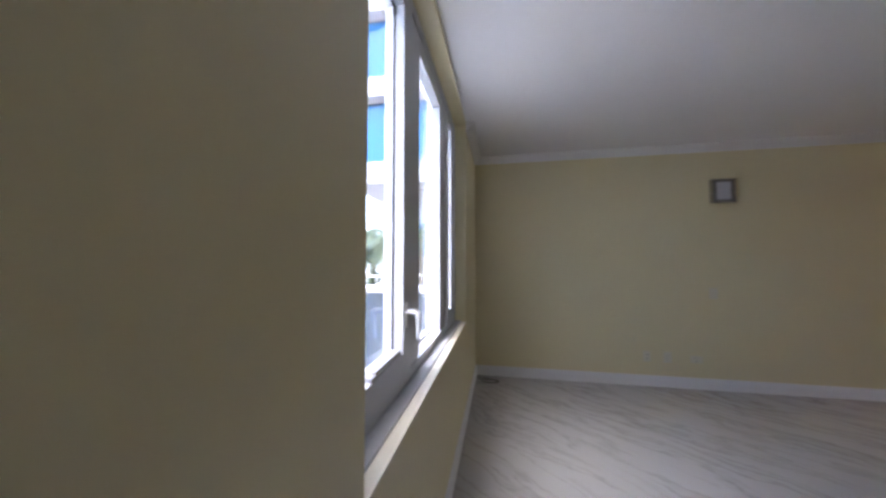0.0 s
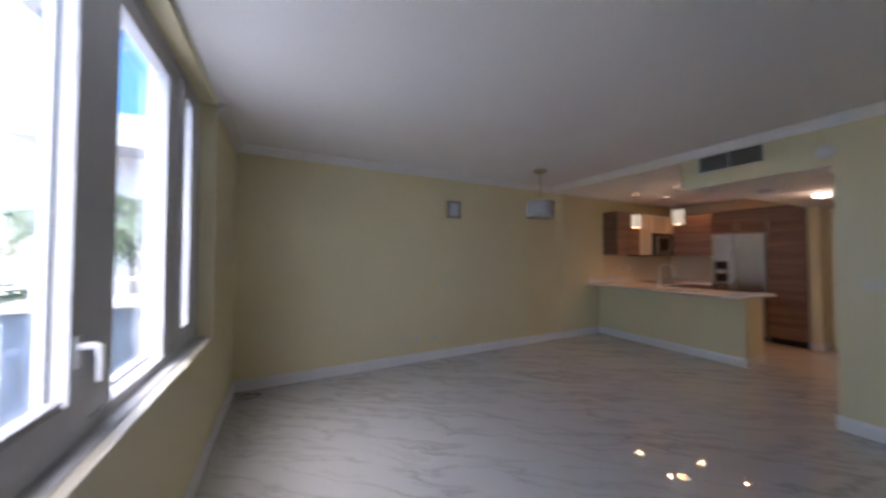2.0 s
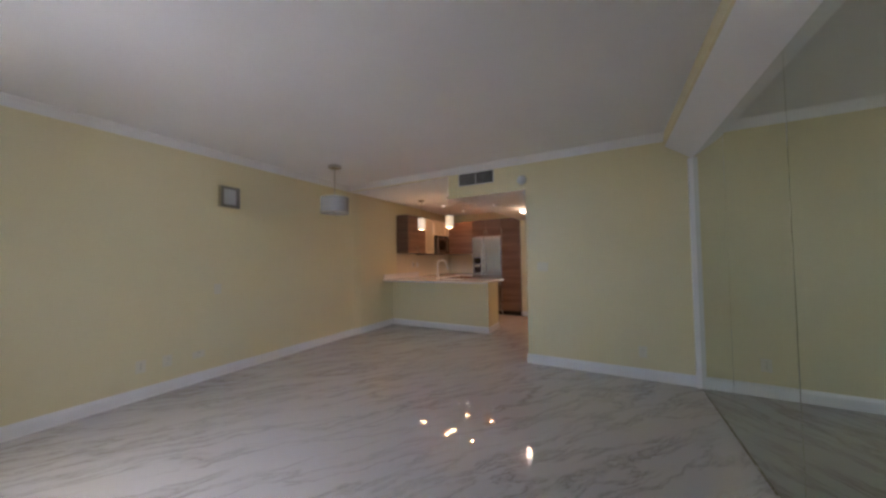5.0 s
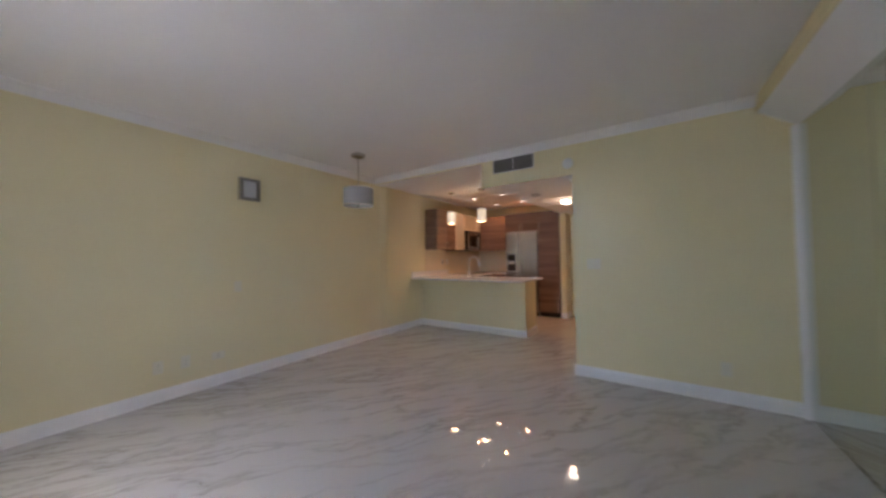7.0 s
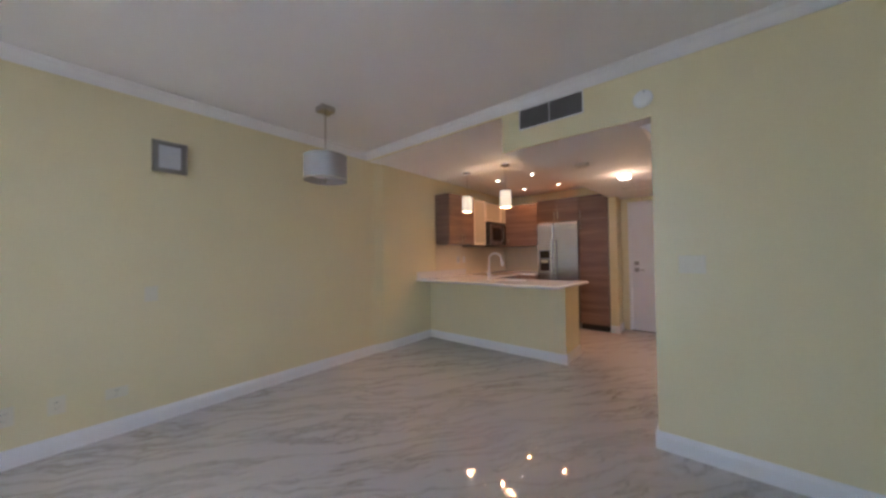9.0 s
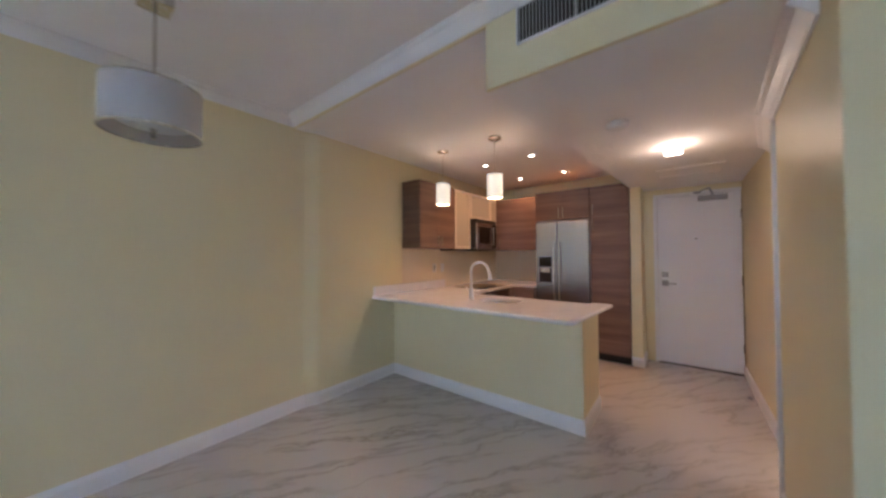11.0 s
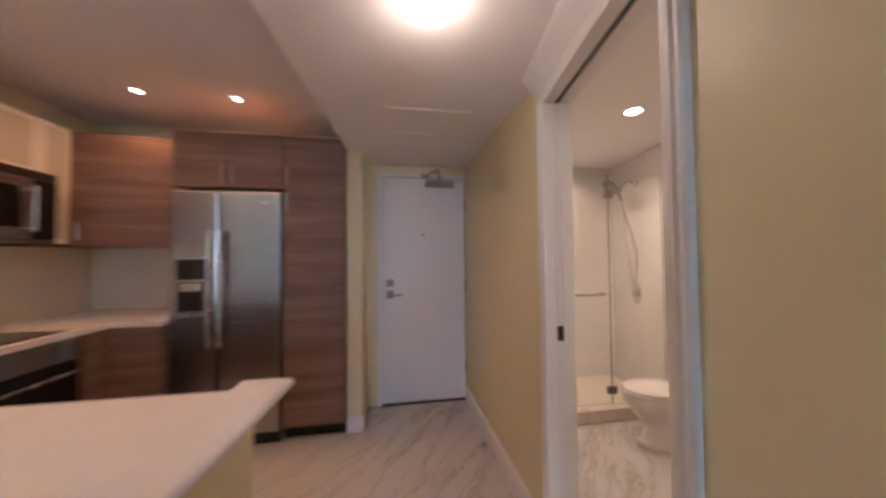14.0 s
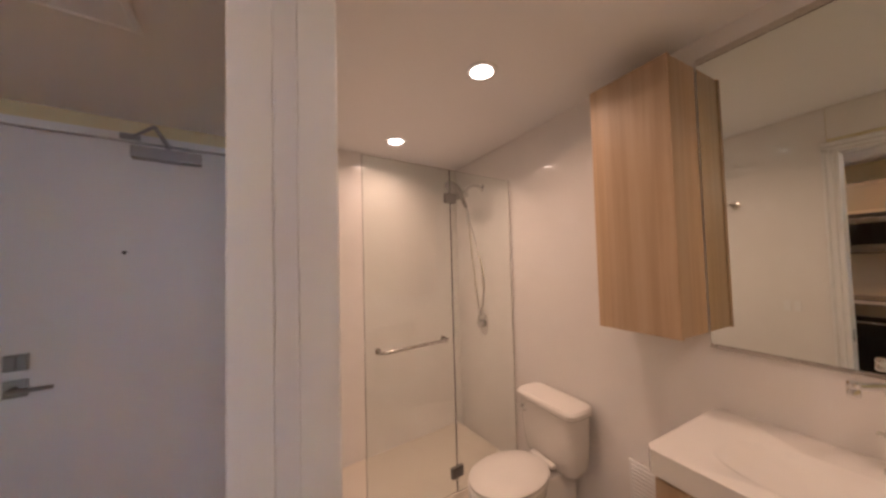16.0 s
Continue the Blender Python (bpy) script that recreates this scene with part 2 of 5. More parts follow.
# ---- setting: one living room with kitchen, entry hall and bathroom ----
NORTH, JOG_X, KITCHEN_N = 7.895, 4.72, 7.855
SOUTH, FACE = 3.185, 4.50
CEIL, KITCHEN_CEIL, HALL_CEIL, BATH_CEIL = 2.56, 2.48, 2.16, 2.28
PIER_Y, HALL_S, BATH_N = 4.86, 4.68, 4.57
DOOR_X, EAST = 7.93, 8.12
BATH_S, BATH_E, BATH_W = 3.13, 8.12, 4.72
WIN_Y0, WIN_Y1, WIN_Z0, WIN_Z1 = 4.85, 6.86, 0.80, 2.52
BD_X0, BD_X1, BD_Z = 5.622, 6.395, 2.03
BD_TURN = radians(8.9)
WEST_JAMB = (BD_X1 - (BD_X1 - BD_X0) * math.cos(BD_TURN) + 0.001, HALL_S + (BD_X1 - BD_X0) * math.sin(BD_TURN))

floor = structure(box("floor", MARBLE, -0.25, 8.4, 2.8, 8.2, -0.12, 0.0), "polished white marble-look tile floor with slanting grey veins", "floor")

w = Mesh()
w.box(-0.25, 0, 2.9, WIN_Y0, 0, CEIL + 0.1)
w.box(-0.25, 0, WIN_Y1, NORTH, 0, CEIL + 0.1)
w.box(-0.25, 0, WIN_Y0, WIN_Y1, 0, WIN_Z0)
w.box(-0.25, 0, WIN_Y0, WIN_Y1, WIN_Z1, CEIL + 0.1)
structure(w.done("wall_west", YELLOW), "pale yellow painted window wall", "wall")

w = Mesh()
w.prism([(-0.25, NORTH), (JOG_X - 0.12, NORTH), (JOG_X, KITCHEN_N), (EAST + 0.1, KITCHEN_N), (EAST + 0.1, NORTH + 0.15), (-0.25, NORTH + 0.15)], 0, CEIL + 0.1)
structure(w.done("wall_north", YELLOW), "pale yellow painted long wall with a shallow step", "wall")

w = Mesh()
w.box(-0.25, BATH_W - 0.1, SOUTH - 0.2, SOUTH, 0, CEIL + 0.1)
structure(w.done("wall_south", YELLOW), "plain wall behind the mirror panels", "wall")

# the pier beside the hall, and the wall between hall and bathroom with the pocket door's opening
w = Mesh()
w.prism([(FACE, SOUTH - 0.2), (FACE, PIER_Y), (FACE + 0.14, PIER_Y), WEST_JAMB, (WEST_JAMB[0] - 0.017, WEST_JAMB[1] - 0.11), (BATH_W, BATH_N + 0.1), (BATH_W, SOUTH - 0.2)], 0, CEIL + 0.05)
w.box(BD_X1, BATH_E, BATH_N, HALL_S, 0, CEIL + 0.05)
w.prism([WEST_JAMB, (BD_X1, HALL_S), (BD_X1, BATH_N), (WEST_JAMB[0] - 0.017, WEST_JAMB[1] - 0.11)], BD_Z, CEIL + 0.05)
structure(w.done("wall_hall", YELLOW), "pale yellow painted wall with a bathroom doorway", "wall")

# the dropped front over the kitchen and hall
w = Mesh()
w.box(FACE, FACE + 0.02, PIER_Y, 5.95, HALL_CEIL - 0.002, CEIL + 0.05)
w.box(FACE, FACE + 0.02, 5.95, NORTH - 0.002, KITCHEN_CEIL - 0.002, CEIL + 0.05)
structure(w.done("bulkhead", YELLOW), "pale yellow painted bulkhead over the kitchen opening", "wall")

# entry: the stub beside the pantry and the wall round the front door
w = Mesh()
w.box(7.55, DOOR_X, 5.60, 5.712, 0, HALL_CEIL + 0.02)
w.box(DOOR_X, EAST + 0.1, 5.50, 5.712, 0, HALL_CEIL + 0.02)
w.box(DOOR_X, EAST + 0.1, HALL_S, 5.50, 2.085, HALL_CEIL + 0.02)
structure(w.done("wall_entry", YELLOW), "pale yellow painted wall round the entry door", "wall")
w = Mesh()
w.box(EAST, EAST + 0.1, 5.712, NORTH, 0, CEIL)
structure(w.done("wall_east", YELLOW), "pale yellow painted kitchen end wall", "wall")

structure(box("ceiling", WHITE, -0.25, FACE + 0.02, 2.9, NORTH + 0.1, CEIL, CEIL + 0.15), "flat white painted ceiling", "ceiling")
c = Mesh()
c.box(FACE + 0.02, EAST, 5.6, NORTH, KITCHEN_CEIL, KITCHEN_CEIL + 0.1)
structure(c.done("ceiling_kitchen", WHITE), "white kitchen ceiling with recessed lights", "ceiling")
c = Mesh()
c.prism([(FACE + 0.14, HALL_S), (EAST, HALL_S), (EAST, 5.70), (7.55, 5.712), (FACE + 0.02, 5.948), (FACE + 0.02, PIER_Y), (FACE + 0.14, PIER_Y)], HALL_CEIL, KITCHEN_CEIL - 0.002)
structure(c.done("ceiling_hall", WHITE), "low white painted hall ceiling", "ceiling")
structure(box("ceiling_bathroom", WHITE, BATH_W, BATH_E, BATH_S - 0.3, BATH_N + 0.06, BATH_CEIL, BATH_CEIL + 0.1), "white bathroom ceiling", "ceiling")

# the bathroom's south wall runs some degrees off the square; all that stands on it turns with it
SKEW = Matrix.Translation((6.9, 3.13, 0)) @ Matrix.Rotation(radians(-7.2), 4, "Z") @ Matrix.Translation((-6.9, -3.13, 0))


def skewed(ob, forward=0.0):
    ob.matrix_basis = SKEW @ Matrix.Translation((0, forward, 0)) @ ob.matrix_basis
    return ob


w = Mesh()
w.box(BATH_W - 0.2, BATH_E + 0.3, BATH_S - 0.12, BATH_S, 0, BATH_CEIL + 0.05)
structure(skewed(w.done("wall_bathroom_south", BATH_TILE)), "glossy white bathroom wall", "wall")
w = Mesh()
w.box(BATH_E, BATH_E + 0.1, BATH_S - 0.2, HALL_S, 0, BATH_CEIL + 0.05)
w.box(BD_X1 + 0.004, BATH_E, BATH_N - 0.006, BATH_N - 0.0005, 0, BATH_CEIL)
structure(w.done("wall_bathroom_east", BATH_TILE), "glossy white tiled shower wall", "wall")

# ---- trim: baseboards and crown ----
BASE = [(0, 0), (0.016, 0), (0.016, 0.085), (0.010, 0.10), (0.006, 0.112), (0, 0.112)]
CROWN = [(0, 0), (0, -0.074), (0.009, -0.074), (0.014, -0.064), (0.026, -0.052), (0.048, -0.026), (0.066, -0.016), (0.072, -0.007), (0.072, 0)]


def run(name, mat, profile, a, b, out, z, label, category):
    """A moulding drawn from a to b on a wall, its profile standing out along the unit vector out."""
    bm = bmesh.new()
    ends = []
    for p in (a, b):
        ends.append([bm.verts.new((p[0] + out[0] * u, p[1] + out[1] * u, z + v)) for u, v in profile])
    n = len(profile)
    faces = [bm.faces.new(ends[0]), bm.faces.new(ends[1][::-1])]
    faces += [bm.faces.new((ends[0][k], ends[1][k], ends[1][(k + 1) % n], ends[0][(k + 1) % n])) for k in range(n)]
    bmesh.ops.recalc_face_normals(bm, faces=faces)
    data = bpy.data.meshes.new(name)
    bm.to_mesh(data)
    bm.free()
    data.materials.append(mat)
    return structure(new(name, data), label, category)


def base(a, b, out):
    run("baseboard", TRIM, BASE, a, b, out, 0.0, "white painted wooden baseboard along the floor", "baseboard")


def crown(a, b, out, z):
    run("trim", TRIM, CROWN, a, b, out, z, "white painted crown moulding under the ceiling", "crown moulding")


PEN_X, PEN_Y = 5.66, 5.807
base((0, NORTH), (JOG_X - 0.12, NORTH), (0, -1))
base((JOG_X - 0.12, NORTH), (JOG_X, KITCHEN_N), (0, -1))
base((JOG_X, KITCHEN_N), (PEN_X - 0.016, KITCHEN_N), (0, -1))
base((PEN_X, PEN_Y), (PEN_X, KITCHEN_N), (-1, 0))
base((PEN_X - 0.016, PEN_Y), (6.19, PEN_Y), (0, -1))
base((0, SOUTH), (0, NORTH - 0.016), (1, 0))
base((FACE, SOUTH), (FACE, PIER_Y + 0.016), (-1, 0))
base((FACE, PIER_Y), (FACE + 0.14, PIER_Y), (0, 1))
base((FACE + 0.15, PIER_Y - 0.001), (5.565, 4.805), (0.0, 1))
base((BD_X1 + 0.051, HALL_S), (DOOR_X, HALL_S), (0, 1))
base((7.55, 5.60 - 0.016), (7.55, 5.712), (-1, 0))
base((7.55, 5.60), (DOOR_X, 5.60), (0, -1))

crown((0, NORTH), (FACE, NORTH), (0, -1), CEIL)
crown((FACE, 3.42), (FACE, NORTH), (-1, 0), CEIL)
crown((0, WIN_Y1 + 0.03), (0, NORTH), (1, 0), CEIL)
crown((0, SOUTH), (0, WIN_Y0 - 0.03), (1, 0), CEIL)
crown((FACE + 0.14, PIER_Y), (5.65, 4.798), (0, 1), HALL_CEIL)
crown((5.65, 4.798), (6.46, HALL_S - 0.004), (0.12, 0.99), HALL_CEIL)

# the beam over the mirror wall
b = Mesh()
b.prism([(SOUTH, CEIL), (3.42, CEIL), (3.42, 2.455), (SOUTH, 2.29)], 0, FACE, "x")
structure(b.done("beam", YELLOW), "pale yellow painted beam over the mirrored wall", "beam")
b = Mesh()
b.prism([(SOUTH, 2.27), (SOUTH, 2.289), (3.408, 2.4435), (3.412, 2.435)], 0, FACE - 0.002, "x")
structure(b.done("beam_cove", WHITE), "white painted sloping cove under the beam", "trim")
structure(Mesh().box(FACE - 0.045, FACE - 0.001, SOUTH, SOUTH + 0.045, 0.0, 2.27, 0.004).done("trim", TRIM), "white painted upright trim beside the mirror", "trim")


# ---- living room ----
def mirror_panel(x0, x1):
    t = thing("mirror_panel", ((x0 + x1) / 2, SOUTH, 0.0), "tall tinted mirror panel on the living room wall", "mirror", "mirror panels on the wall")
    Mesh().box(x0 + 0.003, x1 - 0.003, SOUTH + 0.001, SOUTH + 0.008, 0.012, 2.268, 0.002).done("mirror_glass", OLD_MIRROR, t)
    Mesh().box(x0 + 0.003, x1 - 0.003, SOUTH + 0.001, SOUTH + 0.014, 0.0, 0.011, 0.002).done("bottom_channel", NICKEL, t)


for k in range(4):
    mirror_panel(4.452 - 0.9 * (k + 1), 4.452 - 0.9 * k)


def sconce(x0, x1, z0, z1, y):
    t = thing("wall_sconce", ((x0 + x1) / 2, NORTH, z0), "square brushed nickel wall sconce with frosted glass", "wall lamp")
    xm, zm = (x0 + x1) / 2, (z0 + z1) / 2
    Mesh().box(xm - 0.06, xm + 0.06, NORTH - 0.03, NORTH - 0.001, zm - 0.06, zm + 0.06, 0.004).done("back_plate", NICKEL, t)
    f = Mesh()
    f.box(x0, x0 + 0.032, y, NORTH - 0.028, z0, z1, 0.003).box(x1 - 0.032, x1, y, NORTH - 0.028, z0, z1, 0.003)
    f.box(x0 + 0.032, x1 - 0.032, y, NORTH - 0.028, z1 - 0.03, z1, 0.003).box(x0 + 0.032, x1 - 0.032, y, NORTH - 0.028, z0, z0 + 0.03, 0.003)
    f.done("frame", DARK_NICKEL, t)
    for a in (x0 - 0.005, x1 + 0.001):
        Mesh().box(a, a + 0.004, y - 0.004, NORTH - 0.002, z0 - 0.004, z1 + 0.004, 0.0015).done("side_plate", NICKEL, t)
    Mesh().box(x0 + 0.03, x1 - 0.03, y + 0.008, y + 0.02, z0 + 0.028, z1 - 0.028, 0.003).done("glass_diffuser", OPAL, t)


DARK_NICKEL = brushed("dark brushed nickel", (0.30, 0.29, 0.28), 0.35, (60, 60, 60))
OPAL = material("unlit opal glass", (0.62, 0.64, 0.68), 0.25)
SHEER = material("silver sheer fabric", (0.62, 0.63, 0.66), 0.5)
principled(SHEER).inputs["Alpha"].default_value = 0.42
sconce(2.475, 2.674, 1.938, 2.179, NORTH - 0.055)


def drum_pendant(x, y, z0, z1, r):
    t = thing("drum_pendant", (x, y, CEIL), "silver sheer double-drum pendant lamp, unlit, hanging from the ceiling", "pendant lamp")
    Mesh().box(x - 0.06, x + 0.06, y - 0.06, y + 0.06, CEIL - 0.045, CEIL - 0.0005, 0.006).done("canopy", NICKEL, t)
    Mesh().tube([(x, y, CEIL - 0.04), (x, y, z1 - 0.02)], 0.006).done("rod", NICKEL, t, True)
    ring = [(r, 0), (r + 0.003, 0), (r + 0.003, z1 - z0), (r, z1 - z0), (r, 0)]
    Mesh().lathe(ring, (x, y, z0), 48, closed=False).done("outer_shade", SHEER, t, True)
    inner = [(r * 0.74, 0), (r * 0.74, z1 - z0 - 0.06)]
    Mesh().lathe(inner, (x, y, z0 + 0.05), 40).done("inner_shade", OPAL, t, True)
    for z in (z0, z1 - 0.008):
        Mesh().lathe([(r - 0.002, 0), (r + 0.006, 0), (r + 0.006, 0.008), (r - 0.002, 0.008), (r - 0.002, 0)], (x, y, z), 48, closed=False).done("rim", NICKEL, t, True)
    for k in range(3):
        a = 2 * math.pi * k / 3 + 0.4
        Mesh().tube([(x, y, z1 - 0.03), (x + r * math.cos(a), y + r * math.sin(a), z1 - 0.005)], 0.003, 6).done("spoke", NICKEL, t, True)
    Mesh().lathe([(0.001, -0.03), (0.008, -0.028), (0.008, 0.0), (0.012, 0.004), (0.012, 0.02)], (x, y, z0 + 0.01), 16).done("finial", NICKEL, t, True)


drum_pendant(3.48, 7.117, 1.915, 2.13, 0.175)


def vent_grille(y0, y1, z0, z1):
    t = thing("air_grille", (FACE, (y0 + y1) / 2, z0), "white air return grille with pale upright slats over a near-black plate in the bulkhead", "air vent")
    # no duct is cut: a flat near-black sheet paints the shade behind the slats
    Mesh().box(FACE - 0.004, FACE - 0.001, y0, y1, z0, z1).done("slot_shadow_plate", SHADOW_BLACK, t)
    f = Mesh()
    f.box(FACE - 0.014, FACE - 0.001, y0 - 0.008, y0, z0 - 0.008, z1 + 0.008, 0.002).box(FACE - 0.014, FACE - 0.001, y1, y1 + 0.008, z0 - 0.008, z1 + 0.008, 0.002)
    f.box(FACE - 0.014, FACE - 0.001, y0, y1, z1, z1 + 0.008, 0.002).box(FACE - 0.014, FACE - 0.001, y0, y1, z0 - 0.008, z0, 0.002)
    f.box(FACE - 0.013, FACE - 0.002, (y0 + y1) / 2 - 0.0018, (y0 + y1) / 2 + 0.0018, z0, z1)
    f.done("frame", TRIM, t)
    n = 32
    first = None
    for k in range(n):
        y = y0 + (k + 0.5) * (y1 - y0) / n
        if first is None:
            first = Mesh().box(-0.003, 0.003, -0.0017, 0.0017, z0 - 1, z1 - 1, m=pose(0, 0, 0, 0, 0, 12)).done("slat", SLAT_METAL)
            data = first.data
            s = first
        else:
            s = new("slat", data)
        s.parent = t
        s.matrix_parent_inverse = Matrix.Translation(t.location).inverted()
        s.location = (FACE - 0.009, y, 1.0)


SLAT_METAL = material("pale painted slat metal", (0.48, 0.48, 0.48), 0.45, 0.0)
GREY_METAL = material("grey painted metal", (0.34, 0.34, 0.36), 0.45, 0.2)
vent_grille(5.278, 5.777, 2.315, 2.474)

t = thing("smoke_detector", (FACE, 4.86, 2.29), "round white smoke detector on the wall", "smoke detector")
Mesh().lathe([(0.058, 0), (0.058, 0.012), (0.052, 0.026), (0.036, 0.034), (0.001, 0.036)], (FACE - 0.001, 4.90, 2.285), 32, m=pose(0, 0, 0, 0, -90, 0)).done("shell", PLASTIC, t, True)
Mesh().lathe([(0.006, 0), (0.006, 0.004)], (FACE - 0.036, 4.89, 2.32), 12, m=pose(0, 0, 0, 0, -90, 0)).done("indicator", GREY_METAL, t, True)


def wall_plate(place, out, w, h, kind, name, label, paint=None):
    """A cover plate whose back lies at place, facing the unit vector out."""
    x, y, z = place
    turn = Matrix.Translation(place) @ Matrix.Rotation(math.atan2(out[1], out[0]) + math.pi / 2, 4, "Z")
    t = thing(name, place, label, "switch" if "switch" in name else "socket")
    Mesh().box(-w / 2, w / 2, -0.006, 0, -h / 2, h / 2, 0.002, turn).done("cover_plate", paint or PLASTIC, t)
    if kind == "switch":
        n = max(1, round(w / 0.05))
        for k in range(n):
            cx = (k - (n - 1) / 2) * 0.046
            Mesh().box(cx - 0.016, cx + 0.016, -0.010, -0.005, -0.033, 0.033, 0.002, turn).done("rocker", paint or PLASTIC, t)
    else:
        for dz in (-0.02, 0.02):
            s = Mesh()
            s.box(-0.015, 0.015, -0.008, -0.005, dz - 0.014, dz + 0.014, 0.003, turn)
            s.done("socket_face", (paint or PLASTIC) if kind == "white" else BLACK, t)
            s = Mesh()
            s.box(-0.007, -0.005, -0.0085, -0.0075, dz - 0.006, dz + 0.006, 0, turn).box(0.005, 0.007, -0.0085, -0.0075, dz - 0.006, dz + 0.006, 0, turn)
            s.done("slots", BLACK, t)


wall_plate((FACE, 4.669, 1.184), (-1, 0), 0.13, 0.11, "switch", "switch_plate", "ivory three-gang light switch plate on the pier wall", IVORY)
wall_plate((FACE, 3.665, 0.285), (-1, 0), 0.075, 0.12, "white", "wall_outlet", "ivory double wall outlet low on the pier wall", IVORY)
wall_plate((2.476, NORTH, 0.99), (0, -1), 0.075, 0.115, "switch", "switch_plate", "ivory single light switch plate on the long wall", IVORY)
wall_plate((2.30, NORTH, 0.30), (0, -1), 0.115, 0.075, "white", "wall_outlet", "ivory wall outlet just above the baseboard", IVORY)
wall_plate((2.03, NORTH, 0.31), (0, -1), 0.075, 0.115, "white", "wall_outlet", "ivory double wall outlet above the baseboard", IVORY)
wall_plate((1.83, NORTH, 0.31), (0, -1), 0.075, 0.115, "white", "wall_outlet", "ivory cable outlet above the baseboard", IVORY)

# a loop of thin cable lying in the corner
pts = []
for k in range(60):
    a = 2 * math.pi * k / 28
    pts.append((0.17 + 0.09 * math.cos(a) + 0.01 * math.sin(3.1 * a), 7.70 + 0.055 * math.sin(a) + 0.008 * math.cos(2.3 * a), 0.006 + 0.004 * (k % 7) / 7))
pts = [(0.03, 7.90, 0.005), (0.05, 7.84, 0.005)] + pts
tagged(Mesh().tube(pts, 0.0032, 6).done("cable_coil", material("grey cable", (0.10, 0.09, 0.08), 0.5), smooth=True), "thin grey cable coiled loosely on the floor corner", "cable")


# ---- window ----
def window():
    """Three units set in the west wall: casement, deep fixed light, casement."""
    root = structure(thing("window_1", (-0.1, 5.85, WIN_Z0), "white framed three-part window with a casement handle", "window"), "white framed three-part window with a casement handle", "window")
    y0, y1, z0, z1 = WIN_Y0, WIN_Y1, WIN_Z0 + 0.02, WIN_Z1
    fr, bk = -0.095, -0.22
    f = Mesh()
    f.box(bk, fr, y0, y1, z1 - 0.055, z1, 0.003)
    f.box(bk, fr, y0, y1, z0, z0 + 0.045, 0.003)
    f.box(bk, fr, y0, y0 + 0.05, z0 + 0.045, z1 - 0.055, 0.003)
    f.box(bk, fr, y1 - 0.04, y1, z0 + 0.045, z1 - 0.055, 0.003)
    f.box(bk, fr - 0.008, 5.505, 5.685, z0 + 0.045, z1 - 0.055, 0.003)
    f.box(bk, fr - 0.008, 6.31, 6.40, z0 + 0.045, z1 - 0.055, 0.003)
    f.done("frame", PVC, root)
    for a, b, left, right in ((y0 + 0.052, 5.503, 0.075, 0.115), (6.402, y1 - 0.042, 0.065, 0.20)):
        zl, zh = z0 + 0.048, z1 - 0.058
        s = Mesh()
        s.box(fr - 0.07, fr + 0.008, a, a + left, zl, zh, 0.004).box(fr - 0.07, fr + 0.008, b - right, b, zl, zh, 0.004)
        s.box(fr - 0.07, fr + 0.008, a + left, b - right, zl, zl + 0.095, 0.004).box(fr - 0.07, fr + 0.008, a + left, b - right, zh - 0.085, zh, 0.004)
        s.done("sash", PVC, root)
        g = Mesh()
        gx0, gx1 = fr - 0.047, fr - 0.033
        for q, w2 in ((a + left - 0.003, a + left + 0.004), (b - right - 0.004, b - right + 0.003)):
            g.box(gx0, gx1, q, w2, zl + 0.09, zh - 0.08)
        g.box(gx0, gx1, a + left + 0.004, b - right - 0.004, zl + 0.092, zl + 0.099).box(gx0, gx1, a + left + 0.004, b - right - 0.004, zh - 0.089, zh - 0.082)
        g.done("gasket", BLACK, root)
        p = Mesh().box(fr - 0.044, fr - 0.036, a + left - 0.001, b - right + 0.001, zl + 0.094, zh - 0.084).done("pane", GLASS, root)
        p.visible_shadow = False
    g = Mesh()
    zl, zh = z0 + 0.045, z1 - 0.055
    gx0, gx1 = -0.175, -0.16
    g.box(gx0, gx1, 5.685, 5.692, zl, zh).box(gx0, gx1, 6.303, 6.31, zl, zh).box(gx0, gx1, 5.692, 6.303, zl, zl + 0.007).box(gx0, gx1, 5.692, 6.303, zh - 0.007, zh)
    g.done("gasket", BLACK, root)
    p = Mesh().box(-0.171, -0.164, 5.688, 6.307, zl + 0.003, zh - 0.003).done("pane", GLASS, root)
    p.visible_shadow = False
    Mesh().box(-0.159, -0.103, 6.22, 6.309, zl + 0.001, zh - 0.001, 0.003).box(-0.159, -0.103, 5.6855, 6.219, zh - 0.09, zh - 0.001, 0.003).done("inner_bead", PVC, root)
    # handle and stay
    h = Mesh()
    h.box(-0.088, -0.078, 5.405, 5.432, 1.06, 1.16, 0.004)
    h.tube([(-0.078, 5.418, 1.125), (-0.046, 5.418, 1.125), (-0.036, 5.422, 1.118), (-0.036, 5.432, 1.08), (-0.040, 5.436, 1.01)], [0.012, 0.012, 0.012, 0.011, 0.009], 10)
    h.done("handle", PLASTIC, root, True)
    Mesh().box(-0.125, -0.09, 5.12, 5.37, 0.963, 0.985, 0.004).box(-0.129, -0.086, 5.09, 5.13, 0.961, 0.978, 0.003).done("stay", GREY_METAL, root)


window()
CREAM = mottled("cream stone sill", (0.72, 0.68, 0.58), (0.76, 0.72, 0.62), 0.3)
structure(Mesh().box(-0.040, 0.004, WIN_Y0 + 0.001, WIN_Y1 - 0.001, WIN_Z0 + 0.0005, WIN_Z0 + 0.012, 0.003).done("window_sill", CREAM), "cream painted window sill", "window sill")
